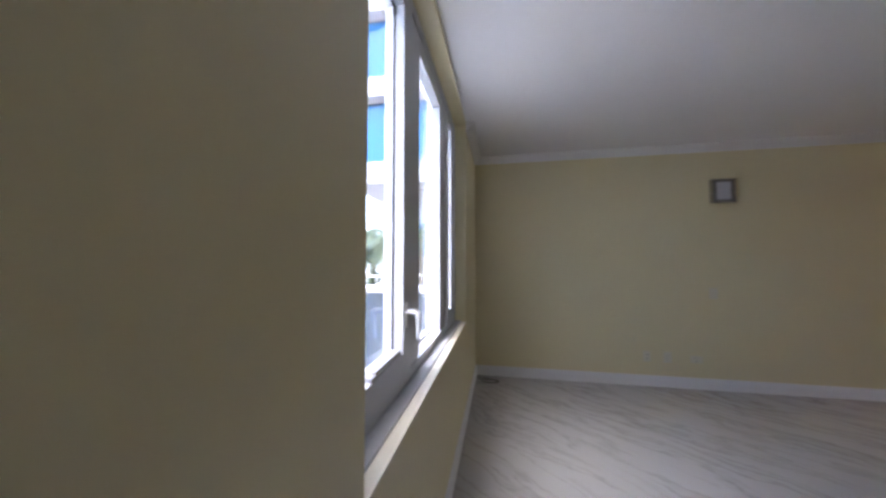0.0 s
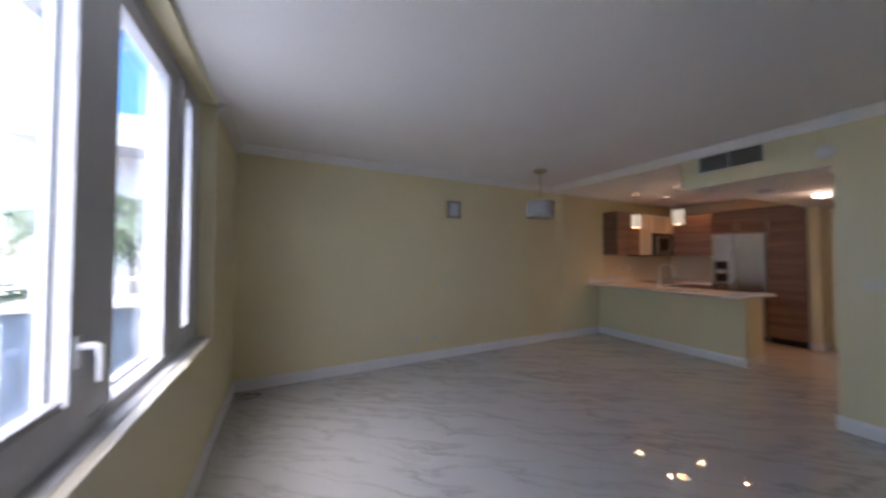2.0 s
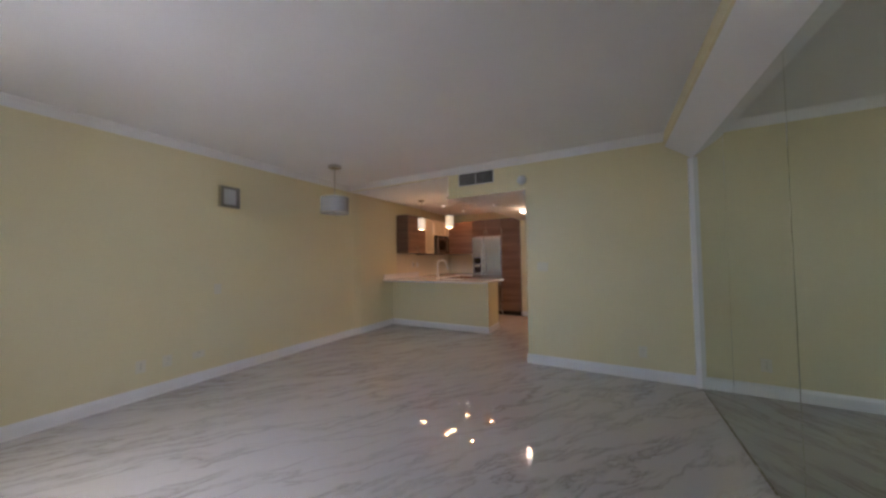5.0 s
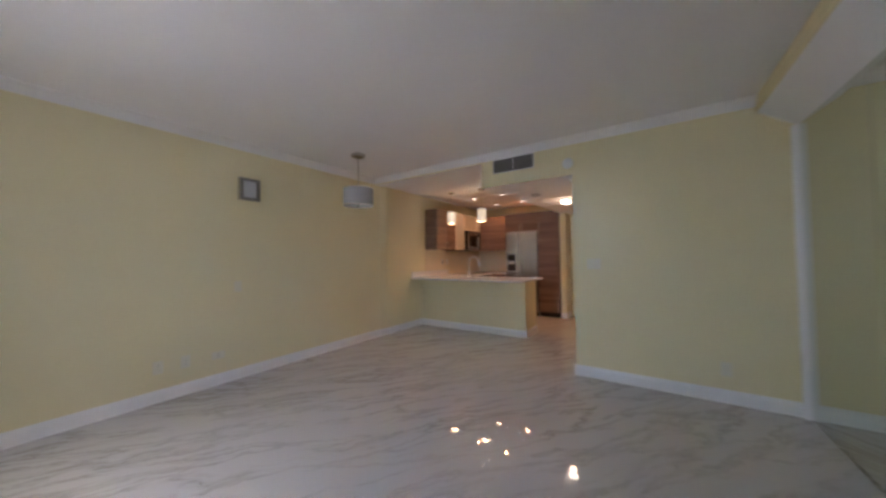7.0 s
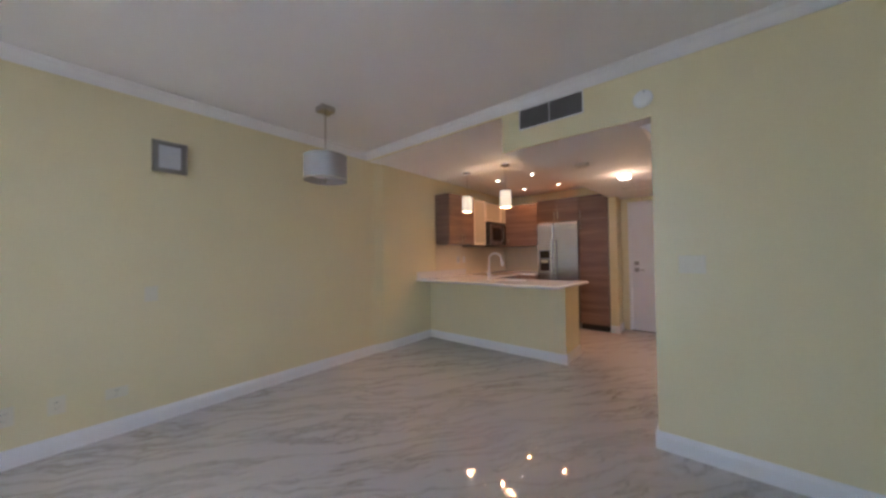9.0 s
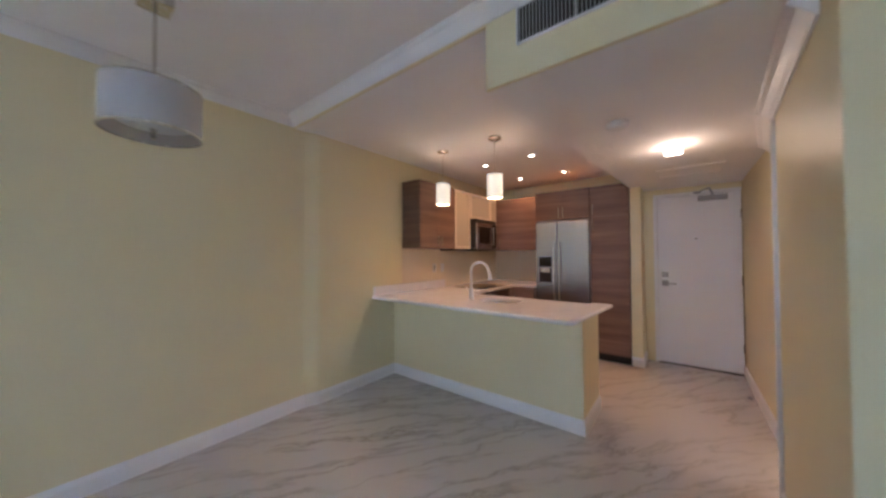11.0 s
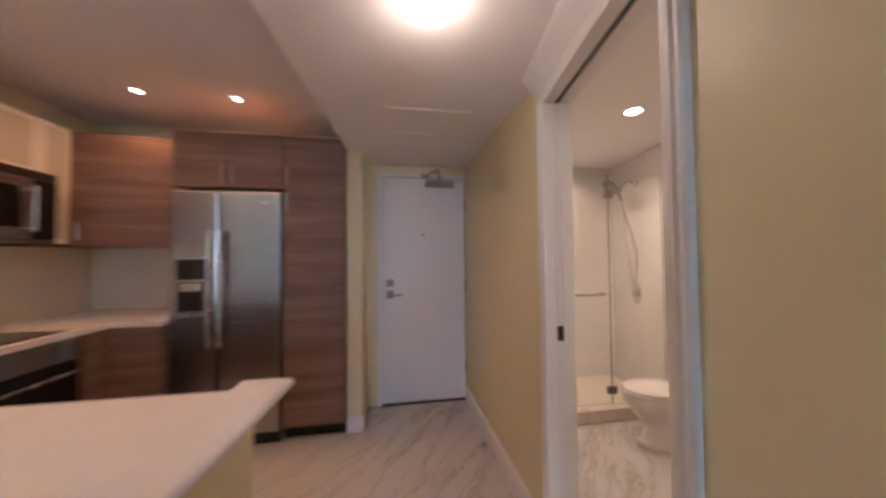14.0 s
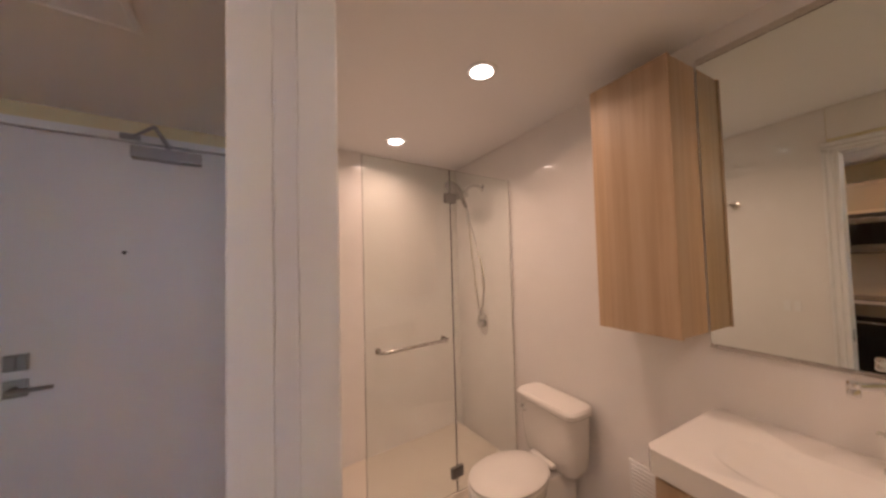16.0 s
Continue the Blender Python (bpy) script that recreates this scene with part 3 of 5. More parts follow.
structure(Mesh().box(-0.25, -0.041, WIN_Y0 + 0.001, WIN_Y1 - 0.001, WIN_Z0 + 0.0005, WIN_Z0 + 0.0195, 0.003).done("window_ledge", PVC), "white ledge under the window frame", "window sill")


# ---- kitchen ----
def bar_handle(parent, a, b, off, r=0.006):
    """A straight pull between a and b on two posts that run back by the vector off."""
    a, b, off = Vector(a), Vector(b), Vector(off)
    d = (b - a).normalized()
    h = Mesh().tube([a, b], r, 10)
    for p in (a + d * 0.02, b - d * 0.02):
        h.tube([p, p + off], r * 0.8, 8)
    return h.done("handle", NICKEL, parent, True)


w = Mesh()
w.box(PEN_X, PEN_X + 0.12, PEN_Y, KITCHEN_N, 0, 0.88)
w.box(PEN_X + 0.12, 6.19, PEN_Y, PEN_Y + 0.05, 0, 0.88)
structure(w.done("half_wall", YELLOW), "pale yellow half wall that carries the peninsula counter", "half wall")


def base_cabinet(x0, x1, y0, y1, side, doors, label, open_top=False):
    """A base unit whose doors face side ('s', 'e' or 'w')."""
    t = thing("base_cabinet", ((x0 + x1) / 2, (y0 + y1) / 2, 0), label, "cabinet", "kitchen base cabinets")
    i = {"s": (0, 0, 0.06, 0), "e": (0, 0.06, 0, 0), "w": (0.06, 0, 0, 0)}[side]
    Mesh().box(x0 + i[0], x1 - i[1], y0 + i[2], y1 - i[3], 0, 0.1).done("plinth", BLACK, t)
    body = Mesh().box(x0, x1, y0, y1, 0.1, 0.69 if open_top else 0.878)
    if open_top:  # room for the sink bowl
        body.box(x1 - 0.018, x1, y0, y1, 0.69, 0.878).box(x0, x1 - 0.018, y0, y0 + 0.018, 0.69, 0.878).box(x0, x1 - 0.018, y1 - 0.018, y1, 0.69, 0.878)
    body.done("body", BROWN, t)
    for k in range(doors):
        if side == "s":
            a, b = x0 + (x1 - x0) * k / doors, x0 + (x1 - x0) * (k + 1) / doors
            d = Mesh().box(a + 0.0015, b - 0.0015, y0 - 0.02, y0 - 0.001, 0.105, 0.872, 0.0015).done("door", BROWN, t)
            bar_handle(d, (b - 0.05, y0 - 0.045, 0.68), (b - 0.05, y0 - 0.045, 0.84), (0, 0.025, 0))
        else:
            s = 1 if side == "e" else -1
            x = x1 if side == "e" else x0
            a, b = y0 + (y1 - y0) * k / doors, y0 + (y1 - y0) * (k + 1) / doors
            d = Mesh().box(min(x + s * 0.001, x + s * 0.02), max(x + s * 0.001, x + s * 0.02), a + 0.0015, b - 0.0015, 0.105, 0.872, 0.0015).done("door", BROWN, t)
            bar_handle(d, (x + s * 0.045, b - 0.05, 0.68), (x + s * 0.045, b - 0.05, 0.84), (-s * 0.025, 0, 0))


base_cabinet(PEN_X + 0.121, 6.12, PEN_Y + 0.051, 7.19, "e", 3, "brown wood-grain base cabinet under the peninsula", True)
base_cabinet(6.145, 6.56, 7.20, KITCHEN_N, "s", 1, "brown wood-grain base cabinet beside the oven")
base_cabinet(7.26, 7.42, 7.20, KITCHEN_N, "s", 1, "narrow brown wood-grain base cabinet by the corner")
base_cabinet(7.44, EAST - 0.001, 6.885, KITCHEN_N, "w", 1, "brown wood-grain corner base cabinet next to the fridge")


def oven():
    t = thing("oven", (6.91, 7.5, 0), "black glass and steel under-counter oven", "oven")
    Mesh().box(6.565, 7.255, 7.22, KITCHEN_N - 0.001, 0.0, 0.876).done("body", BLACK, t)
    d = Mesh().box(6.57, 7.25, 7.19, 7.219, 0.14, 0.74, 0.004).done("door", BLACK_GLASS, t)
    bar_handle(d, (6.62, 7.145, 0.69), (7.20, 7.145, 0.69), (0, 0.045, 0), 0.009)
    Mesh().box(6.57, 7.25, 7.19, 7.219, 0.75, 0.872, 0.004).done("control_panel", STEEL, t)


oven()


SINK_X, SINK_Y = 5.875, 6.60


def sink_rim(q):
    """The sink's rounded outline, at q times its size."""
    pts = []
    for k in range(64):
        a = 2 * math.pi * k / 64
        c, s = math.cos(a), math.sin(a)
        pts.append((SINK_X + q * 0.158 * math.copysign(abs(c) ** 0.62, c), SINK_Y + q * 0.205 * math.copysign(abs(s) ** 0.62, s)))
    return pts


def counter_outline():
    """The quartz top: peninsula with a clipped corner, back run and return to the fridge."""
    t = thing("countertop", (5.7, 7.0, 0.88), "white quartz worktop with undermount sink on the peninsula", "countertop")
    m = Mesh()
    z0, z1 = 0.879, 0.912
    y1 = KITCHEN_N - 0.0005
    hx0, hx1, hy0, hy1 = 5.66, 6.09, 6.34, 6.86
    m.prism([(5.318, 5.815), (5.345, 5.786), (hx0, 5.757), (hx0, y1), (5.345, y1)], z0, z1)
    m.prism([(hx0, 5.757), (hx1, 5.722), (hx1, hy0), (hx0, hy0)], z0, z1).box(hx0, hx1, hy1, y1, z0, z1)
    m.prism([(hx1, 5.722), (6.155, 5.717), (6.155, y1), (hx1, y1)], z0, z1)
    m.box(6.1551, 6.235, 5.713, 5.86, z0, z1)
    m.box(6.1551, 7.42, 7.175, y1, z0, z1)
    m.box(7.4201, EAST - 0.0005, 6.88, y1, z0, z1)
    n = 64
    rim, out = sink_rim(1.0), []
    for x, y in rim:
        dx, dy = x - SINK_X, y - SINK_Y
        s = min(((hx1 if dx > 0 else hx0) - SINK_X) / dx if abs(dx) > 1e-6 else 99, ((hy1 if dy > 0 else hy0) - SINK_Y) / dy if abs(dy) > 1e-6 else 99)
        out.append((SINK_X + dx * s, SINK_Y + dy * s))
    rings = [[m.bm.verts.new((x, y, z)) for x, y in some] for some, z in ((out, z1), (rim, z1), (rim, z0), (out, z0))]
    made = []
    for a, b in zip(rings, rings[1:]):
        made += [m.bm.faces.new((a[k], a[(k + 1) % n], b[(k + 1) % n], b[k])) for k in range(n)]
    bmesh.ops.recalc_face_normals(m.bm, faces=made)
    m.done("slab", QUARTZ, t)
    # rounded nosing along the seating side and the end
    Mesh().tube([(5.345, 5.786, 0.8955), (5.318, 5.815, 0.8955), (5.345, KITCHEN_N - 0.001, 0.8955)], 0.0164, 12).done("nosing", QUARTZ, t, True)
    Mesh().tube([(5.318, 5.815, 0.8955), (5.345, 5.786, 0.8955), (6.232, 5.713, 0.8955)], 0.0164, 12).done("nosing", QUARTZ, t, True)
    u = Mesh()
    u.box(5.35, 6.60, KITCHEN_N - 0.02, KITCHEN_N - 0.0005, 0.912, 1.015, 0.003)
    u.done("upstand", QUARTZ, t)


counter_outline()
t = thing("kitchen_sink", (5.875, 6.60, 0.70), "brushed steel undermount sink bowl in the worktop", "sink")
s = Mesh()
rings = [[s.bm.verts.new((x, y, z)) for x, y in sink_rim(q)] for q, z in ((1.06, 0.8785), (0.985, 0.8785), (0.96, 0.85), (0.93, 0.74), (0.86, 0.71), (0.2, 0.70))]
made = [s.bm.faces.new(rings[-1])]
for a, b in zip(rings, rings[1:]):
    made += [s.bm.faces.new((a[k], a[(k + 1) % 64], b[(k + 1) % 64], b[k])) for k in range(64)]
bmesh.ops.recalc_face_normals(s.bm, faces=made)
s.done("bowl", STEEL, t, True)
Mesh().lathe([(0.045, 0.0), (0.045, 0.004), (0.035, 0.004), (0.03, 0.001)], (5.875, 6.60, 0.7005), 24).done("drain", CHROME, t, True)


def faucet(x, y, z):
    t = thing("kitchen_faucet", (x, y, z), "white gooseneck kitchen faucet with pull-down spray on the counter", "faucet")
    Mesh().lathe([(0.028, 0), (0.028, 0.006), (0.024, 0.012), (0.022, 0.10), (0.017, 0.115)], (x, y, z), 24).done("base", PLASTIC, t, True)
    d = Vector((0.35, -0.94, 0)).normalized()
    pts = [(x, y, z + 0.10), (x, y, z + 0.28)]
    for k in range(1, 15):
        a = math.pi * k / 15 * 1.05
        pts.append((x + d.x * 0.085 * (1 - math.cos(a)), y + d.y * 0.085 * (1 - math.cos(a)), z + 0.28 + 0.085 * math.sin(a)))
    e = Vector(pts[-1])
    Mesh().tube(pts, 0.0135, 14).done("neck", PLASTIC, t, True)
    Mesh().tube([e, e + d * 0.012 + Vector((0, 0, -0.03)), e + d * 0.02 + Vector((0, 0, -0.09))], [0.0135, 0.018, 0.022], 16).done("spray_head", PLASTIC, t, True)
    Mesh().tube([(x, y, z + 0.075), (x + 0.02, y + 0.05, z + 0.085), (x + 0.03, y + 0.085, z + 0.115)], [0.010, 0.007, 0.005], 10).done("lever", PLASTIC, t, True)


faucet(5.78, 6.87, 0.912)

t = thing("cooktop", (6.9, 7.45, 0.912), "black glass cooktop set in the white worktop", "cooktop")
Mesh().box(6.59, 7.21, 7.22, 7.68, 0.9122, 0.918, 0.002).done("glass", BLACK_GLASS, t)
for cx, cy, r in ((6.74, 7.34, 0.09), (7.06, 7.34, 0.07), (6.74, 7.56, 0.07), (7.06, 7.56, 0.09)):
    Mesh().lathe([(r, 0), (r + 0.003, 0), (r + 0.003, 0.0004), (r, 0.0004), (r, 0)], (cx, cy, 0.918), 40, closed=False).done("cooking_zone", GREY_METAL, t, True)

# backsplash tiles on the two kitchen walls
structure(Mesh().box(6.47, EAST - 0.008, KITCHEN_N - 0.006, KITCHEN_N - 0.0005, 0.914, 1.44).box(5.785, 6.47, KITCHEN_N - 0.006, KITCHEN_N - 0.0005, 1.017, 1.434).box(EAST - 0.006, EAST - 0.0005, 6.885, KITCHEN_N - 0.008, 0.914, 1.42).done("backsplash", SPLASH), "beige tiled kitchen backsplash", "backsplash")
wall_plate((6.377, KITCHEN_N - 0.006, 1.18), (0, -1), 0.075, 0.115, "black", "wall_outlet", "wall outlet with dark sockets on the backsplash")
wall_plate((6.55, KITCHEN_N - 0.006, 1.18), (0, -1), 0.075, 0.115, "switch", "switch_plate", "pale switch plate on the backsplash")


def wall_cabinet(x0, x1, z0, z1, doors, glass, label):
    y0 = 7.565
    t = thing("wall_cabinet", ((x0 + x1) / 2, KITCHEN_N, z0), label, "cabinet", "kitchen wall cabinets")
    Mesh().box(x0, x1, y0 + 0.02, KITCHEN_N - 0.007, z0, z1).done("body", LACQUER if glass else BROWN, t)
    for k in range(doors):
        a, b = x0 + (x1 - x0) * k / doors + 0.0015, x0 + (x1 - x0) * (k + 1) / doors - 0.0015
        if not glass:
            d = Mesh().box(a, b, y0, y0 + 0.0185, z0 + 0.001, z1 - 0.001, 0.0015).done("door", BROWN, t)
            hx = b - 0.03 if k == 0 else a + 0.03
            bar_handle(d, (hx, y0 - 0.028, z0 + 0.03), (hx, y0 - 0.028, z0 + 0.15), (0, 0.028, 0))
        else:
            f = Mesh()
            f.box(a, a + 0.035, y0, y0 + 0.0185, z0, z1, 0.002).box(b - 0.035, b, y0, y0 + 0.0185, z0, z1, 0.002)
            f.box(a + 0.035, b - 0.035, y0, y0 + 0.0185, z1 - 0.035, z1, 0.002).box(a + 0.035, b - 0.035, y0, y0 + 0.0185, z0, z0 + 0.035, 0.002)
            d = f.done("door", LACQUER, t)
            Mesh().box(a + 0.033, b - 0.033, y0 + 0.006, y0 + 0.012, z0 + 0.033, z1 - 0.033).done("glass", FROST, d)
    return t


wall_cabinet(5.785, 6.465, 1.434, 2.225, 2, False, "brown wood-grain wall cabinet with two doors")
wall_cabinet(6.468, 6.845, 1.434, 2.225, 1, True, "white wall cabinet with frosted glass door")
wall_cabinet(6.848, 7.405, 1.865, 2.225, 1, True, "white wall cabinet with frosted glass flap over the microwave")
wall_cabinet(7.408, 7.615, 1.434, 2.225, 1, True, "narrow white wall cabinet with frosted glass door")


def microwave():
    t = thing("microwave", (7.13, 7.5, 1.43), "stainless steel over-the-range microwave with dark window", "microwave")
    x0, x1, y0, z0, z1 = 6.85, 7.405, 7.46, 1.42, 1.84
    Mesh().box(x0, x1, y0 + 0.03, KITCHEN_N - 0.007, z0 + 0.02, z1 + 0.02, 0.003).done("body", BLACK, t)
    Mesh().box(6.47, x1, y0 + 0.14, KITCHEN_N - 0.03, z0 - 0.012, z0 + 0.012, 0.003).done("hood_underside", BLACK, t)
    d = Mesh().box(x0 + 0.002, x1 - 0.13, y0, y0 + 0.028, z0 + 0.03, z1 - 0.035, 0.006).done("door", STEEL, t)
    Mesh().box(x0 + 0.06, x1 - 0.19, y0 - 0.003, y0 + 0.002, z0 + 0.09, z1 - 0.09, 0.003).done("window", BLACK_GLASS, d)
    bar_handle(d, (x1 - 0.155, y0 - 0.035, z0 + 0.07), (x1 - 0.155, y0 - 0.035, z1 - 0.08), (0, 0.035, 0), 0.008)
    Mesh().box(x1 - 0.127, x1 - 0.002, y0, y0 + 0.028, z0 + 0.03, z1 - 0.035, 0.004).done("control_panel", BLACK_GLASS, t)
    Mesh().box(x0 + 0.002, x1 - 0.002, y0 + 0.004, y0 + 0.03, z1 - 0.033, z1 + 0.018, 0.003).done("top_vent", BLACK, t)
    Mesh().box(x0 + 0.002, x1 - 0.002, y0 + 0.004, y0 + 0.03, z0, z0 + 0.028, 0.003).done("bottom_rail", STEEL, t)


microwave()

# diagonal corner wall cabinet and the tall units round the fridge
t = thing("corner_cabinet", (7.8, 7.4, 1.42), "brown wood-grain corner wall cabinet", "cabinet", "kitchen wall cabinets")
Mesh().prism([(7.618, 7.60), (7.66, 7.30), (7.70, 6.885), (EAST - 0.007, 6.885), (EAST - 0.007, KITCHEN_N - 0.007), (7.618, KITCHEN_N - 0.007)], 1.42, 2.225).done("body", BROWN, t)
d = Mesh().prism([(7.612, 7.565), (7.692, 6.888), (7.674, 6.886), (7.594, 7.563)], 1.423, 2.222).done("door", BROWN, t)
bar_handle(d, (7.578, 7.50, 1.46), (7.578, 7.50, 1.58), (0.022, 0.003, 0))


def tall_unit(name, y0, y1, z0, z1, doors, label, handle_low):
    x0 = 7.505
    t = thing(name, ((x0 + EAST) / 2, (y0 + y1) / 2, 0 if z0 < 0.5 else z0), label, "cabinet", "kitchen tall cabinets")
    if z0 < 0.5:
        Mesh().box(x0 + 0.06, EAST - 0.001, y0, y1, 0, 0.1).done("plinth", BLACK, t)
    Mesh().box(x0, EAST - 0.001, y0, y1, z0, z1).done("body", BROWN, t)
    for a, b, lo, hi in doors:
        d = Mesh().box(x0 - 0.019, x0 - 0.0005, a + 0.0015, b - 0.0015, lo + 0.0015, hi - 0.0015, 0.0015).done("door", BROWN, t)
        hy, hz0 = handle_low(a, b, lo, hi)
        bar_handle(d, (x0 - 0.047, hy, hz0), (x0 - 0.047, hy, hz0 + 0.14), (0.028, 0, 0))


tall_unit("fridge_top_cabinet", 6.152, 6.872, 1.83, 2.225, [(6.152, 6.512, 1.83, 2.225), (6.512, 6.872, 1.83, 2.225)], "brown wood-grain cabinet over the fridge", lambda a, b, lo, hi: (b - 0.03 if a < 6.3 else a + 0.03, lo + 0.02))
tall_unit("pantry_cabinet", 5.714, 6.150, 0.1, 2.225, [(5.716, 6.148, 0.105, 1.83), (5.716, 6.148, 1.83, 2.222)], "tall brown wood-grain pantry cabinet beside the fridge", lambda a, b, lo, hi: (b - 0.03, lo + 0.02 if lo > 1 else hi - 0.17))


def fridge():
    t = thing("refrigerator", (7.8, 6.5, 0), "stainless steel side-by-side refrigerator with ice dispenser", "refrigerator")
    x0, y0, y1 = 7.46, 6.158, 6.866
    Mesh().box(x0 + 0.07, EAST - 0.02, y0, y1, 0.0, 1.79, 0.004).done("body", GREY_METAL, t)
    Mesh().box(x0 + 0.05, x0 + 0.07, y0 + 0.01, y1 - 0.01, 0.005, 0.09).done("kick_grille", BLACK, t)
    ym = 6.565
    d = Mesh().box(x0, x0 + 0.066, y0 + 0.002, ym - 0.003, 0.10, 1.80, 0.012).done("door", STEEL, t)
    bar_handle(d, (x0 - 0.05, ym - 0.035, 0.72), (x0 - 0.05, ym - 0.035, 1.52), (0.05, 0, 0), 0.011)
    Mesh().box(x0 - 0.002, x0 + 0.002, 6.23, 6.30, 1.715, 1.728).done("badge", CHROME, t)
    d = Mesh().box(x0, x0 + 0.066, ym + 0.003, y1 - 0.002, 0.10, 1.80, 0.012).done("door", STEEL, t)
    bar_handle(d, (x0 - 0.05, ym + 0.035, 0.72), (x0 - 0.05, ym + 0.035, 1.52), (0.05, 0, 0), 0.011)
    q = Mesh()
    q.box(x0 - 0.006, x0 + 0.001, 6.625, 6.825, 0.93, 1.33, 0.003)
    q.done("dispenser_surround", GREY_METAL, t)
    Mesh().box(x0 - 0.009, x0 - 0.004, 6.635, 6.815, 1.18, 1.32, 0.002).done("dispenser_display", BLACK_GLASS, t)
    # raised near-black plate; the hollow's shade is put into its colour
    Mesh().box(x0 - 0.0085, x0 - 0.005, 6.64, 6.81, 0.965, 1.165, 0.002).done("dispenser_shadow_plate", SHADOW_BLACK, t)
    Mesh().box(x0 - 0.02, x0 - 0.006, 6.66, 6.79, 1.10, 1.16, 0.004).done("dispenser_spout", NICKEL, t)
    Mesh().box(x0 - 0.022, x0 - 0.006, 6.64, 6.81, 0.945, 0.962, 0.003).done("drip_tray", NICKEL, t)


fridge()


def hanging_pendant(x, y):
    t = thing("pendant_lamp", (x, y, KITCHEN_CEIL), "small lit cylinder pendant with white fabric shade", "pendant lamp", "pendants over the peninsula")
    Mesh().lathe([(0.062, -0.0005), (0.060, -0.014), (0.048, -0.024), (0.012, -0.03)], (x, y, KITCHEN_CEIL), 32).done("canopy", NICKEL, t, True)
    Mesh().tube([(x, y, KITCHEN_CEIL - 0.028), (x, y, 2.13)], 0.003, 8).done("cord", NICKEL, t, True)
    Mesh().lathe([(0.072, 0), (0.074, 0), (0.074, 0.225), (0.072, 0.225), (0.072, 0)], (x, y, 1.895), 40, closed=False).done("shade", LIT_SHADE, t, True)
    for z in (1.893, 2.116):
        Mesh().lathe([(0.071, 0), (0.0765, 0), (0.0765, 0.007), (0.071, 0.007), (0.071, 0)], (x, y, z), 40, closed=False).done("rim", DARK_NICKEL, t, True)
    for k in range(3):
        a = 2 * math.pi * k / 3
        Mesh().tube([(x, y, 2.125), (x + 0.072 * math.cos(a), y + 0.072 * math.sin(a), 2.118)], 0.002, 6).done("spoke", NICKEL, t, True)
    Mesh().lathe([(0.016, 0), (0.016, 0.05), (0.006, 0.06)], (x, y, 2.075), 16).done("socket", NICKEL, t, True)
    Mesh().lathe([(0.004, -0.035), (0.02, -0.025), (0.028, 0.0), (0.02, 0.03), (0.012, 0.05)], (x, y, 2.02), 20).done("bulb", LIT_BULB, t, True)
    lamp("pendant_light", "POINT", (x, y, 1.955), PENDANT_W, (1.0, 0.70, 0.50), 0.015)


PENDANT_W, CAN_W, HALL_W, BATH_W_LAMP = 0.115, 0.13, 0.20, 0.175
LIT_SHADE = glowing("lit shade fabric", (1.0, 0.87, 0.68), 0.024)
LIT_BULB = glowing("lit bulb", (1.0, 0.93, 0.84), 0.6)
LIT_CAN = glowing("lit downlight lens", (1.0, 0.89, 0.74), 0.55)
LIT_HALL = glowing("lit hall lamp glass", (1.0, 0.90, 0.80), 0.38)
hanging_pendant(5.81, 7.245)
hanging_pendant(5.81, 6.615)


def downlight(x, y, z, power, r, colour, group):
    t = thing("downlight", (x, y, z), "small lit recessed ceiling downlight with white rim", "downlight", group)
    Mesh().lathe([(r, -0.0005), (r + 0.022, -0.0005), (r + 0.020, -0.006), (r, -0.004), (r, -0.0005)], (x, y, z), 32, closed=False).done("rim", TRIM, t, True)
    Mesh().lathe([(r, -0.0008), (r, -0.003)], (x, y, z), 32).done("lens", LIT_CAN, t, True)
    lamp("downlight_beam", "AREA", (x, y, z - 0.012), power, colour, r * 1.8, (x, y, 0), 150)


for x, y in ((6.57, 7.15), (6.56, 6.55), (7.48, 7.09), (7.50, 6.47)):
    downlight(x, y, KITCHEN_CEIL, CAN_W, 0.028, WARM, "kitchen downlights")


# ---- entry hall ----
t = thing("hall_ceiling_lamp", (6.05, 5.25, HALL_CEIL), "lit flush glass ceiling lamp in the hall", "ceiling lamp")
Mesh().box(6.0, 6.10, 5.20, 5.30, HALL_CEIL - 0.02, HALL_CEIL - 0.0005, 0.004).done("base_plate", NICKEL, t)
g = Mesh()
g.prism([(5.995, 5.195), (6.105, 5.195), (6.105, 5.305), (5.995, 5.305)], HALL_CEIL - 0.06, HALL_CEIL - 0.022, "z", 0.012)
g.done("glass", LIT_HALL, t)
lamp("hall_lamp_light", "POINT", (6.05, 5.25, HALL_CEIL - 0.15), HALL_W * 0.44, (1.0, 0.66, 0.44), 0.04)
lamp("hall_lamp_beam", "AREA", (6.05, 5.25, HALL_CEIL - 0.066), HALL_W * 0.10, (1.0, 0.62, 0.39), 0.105, (6.05, 5.25, 0))

t = thing("smoke_alarm", (5.345, 5.512, HALL_CEIL), "round white smoke alarm on the hall ceiling", "smoke detector")
Mesh().lathe([(0.065, -0.0005), (0.065, -0.015), (0.05, -0.032), (0.02, -0.036)], (5.345, 5.512, HALL_CEIL), 32).done("shell", PLASTIC, t, True)
t = Mesh()
t.box(6.82, 7.14, 4.92, 5.39, HALL_CEIL - 0.005, HALL_CEIL - 0.0005, 0.002)
t.box(6.80, 6.819, 4.90, 5.41, HALL_CEIL - 0.009, HALL_CEIL - 0.0005, 0.003).box(7.141, 7.16, 4.90, 5.41, HALL_CEIL - 0.009, HALL_CEIL - 0.0005, 0.003)
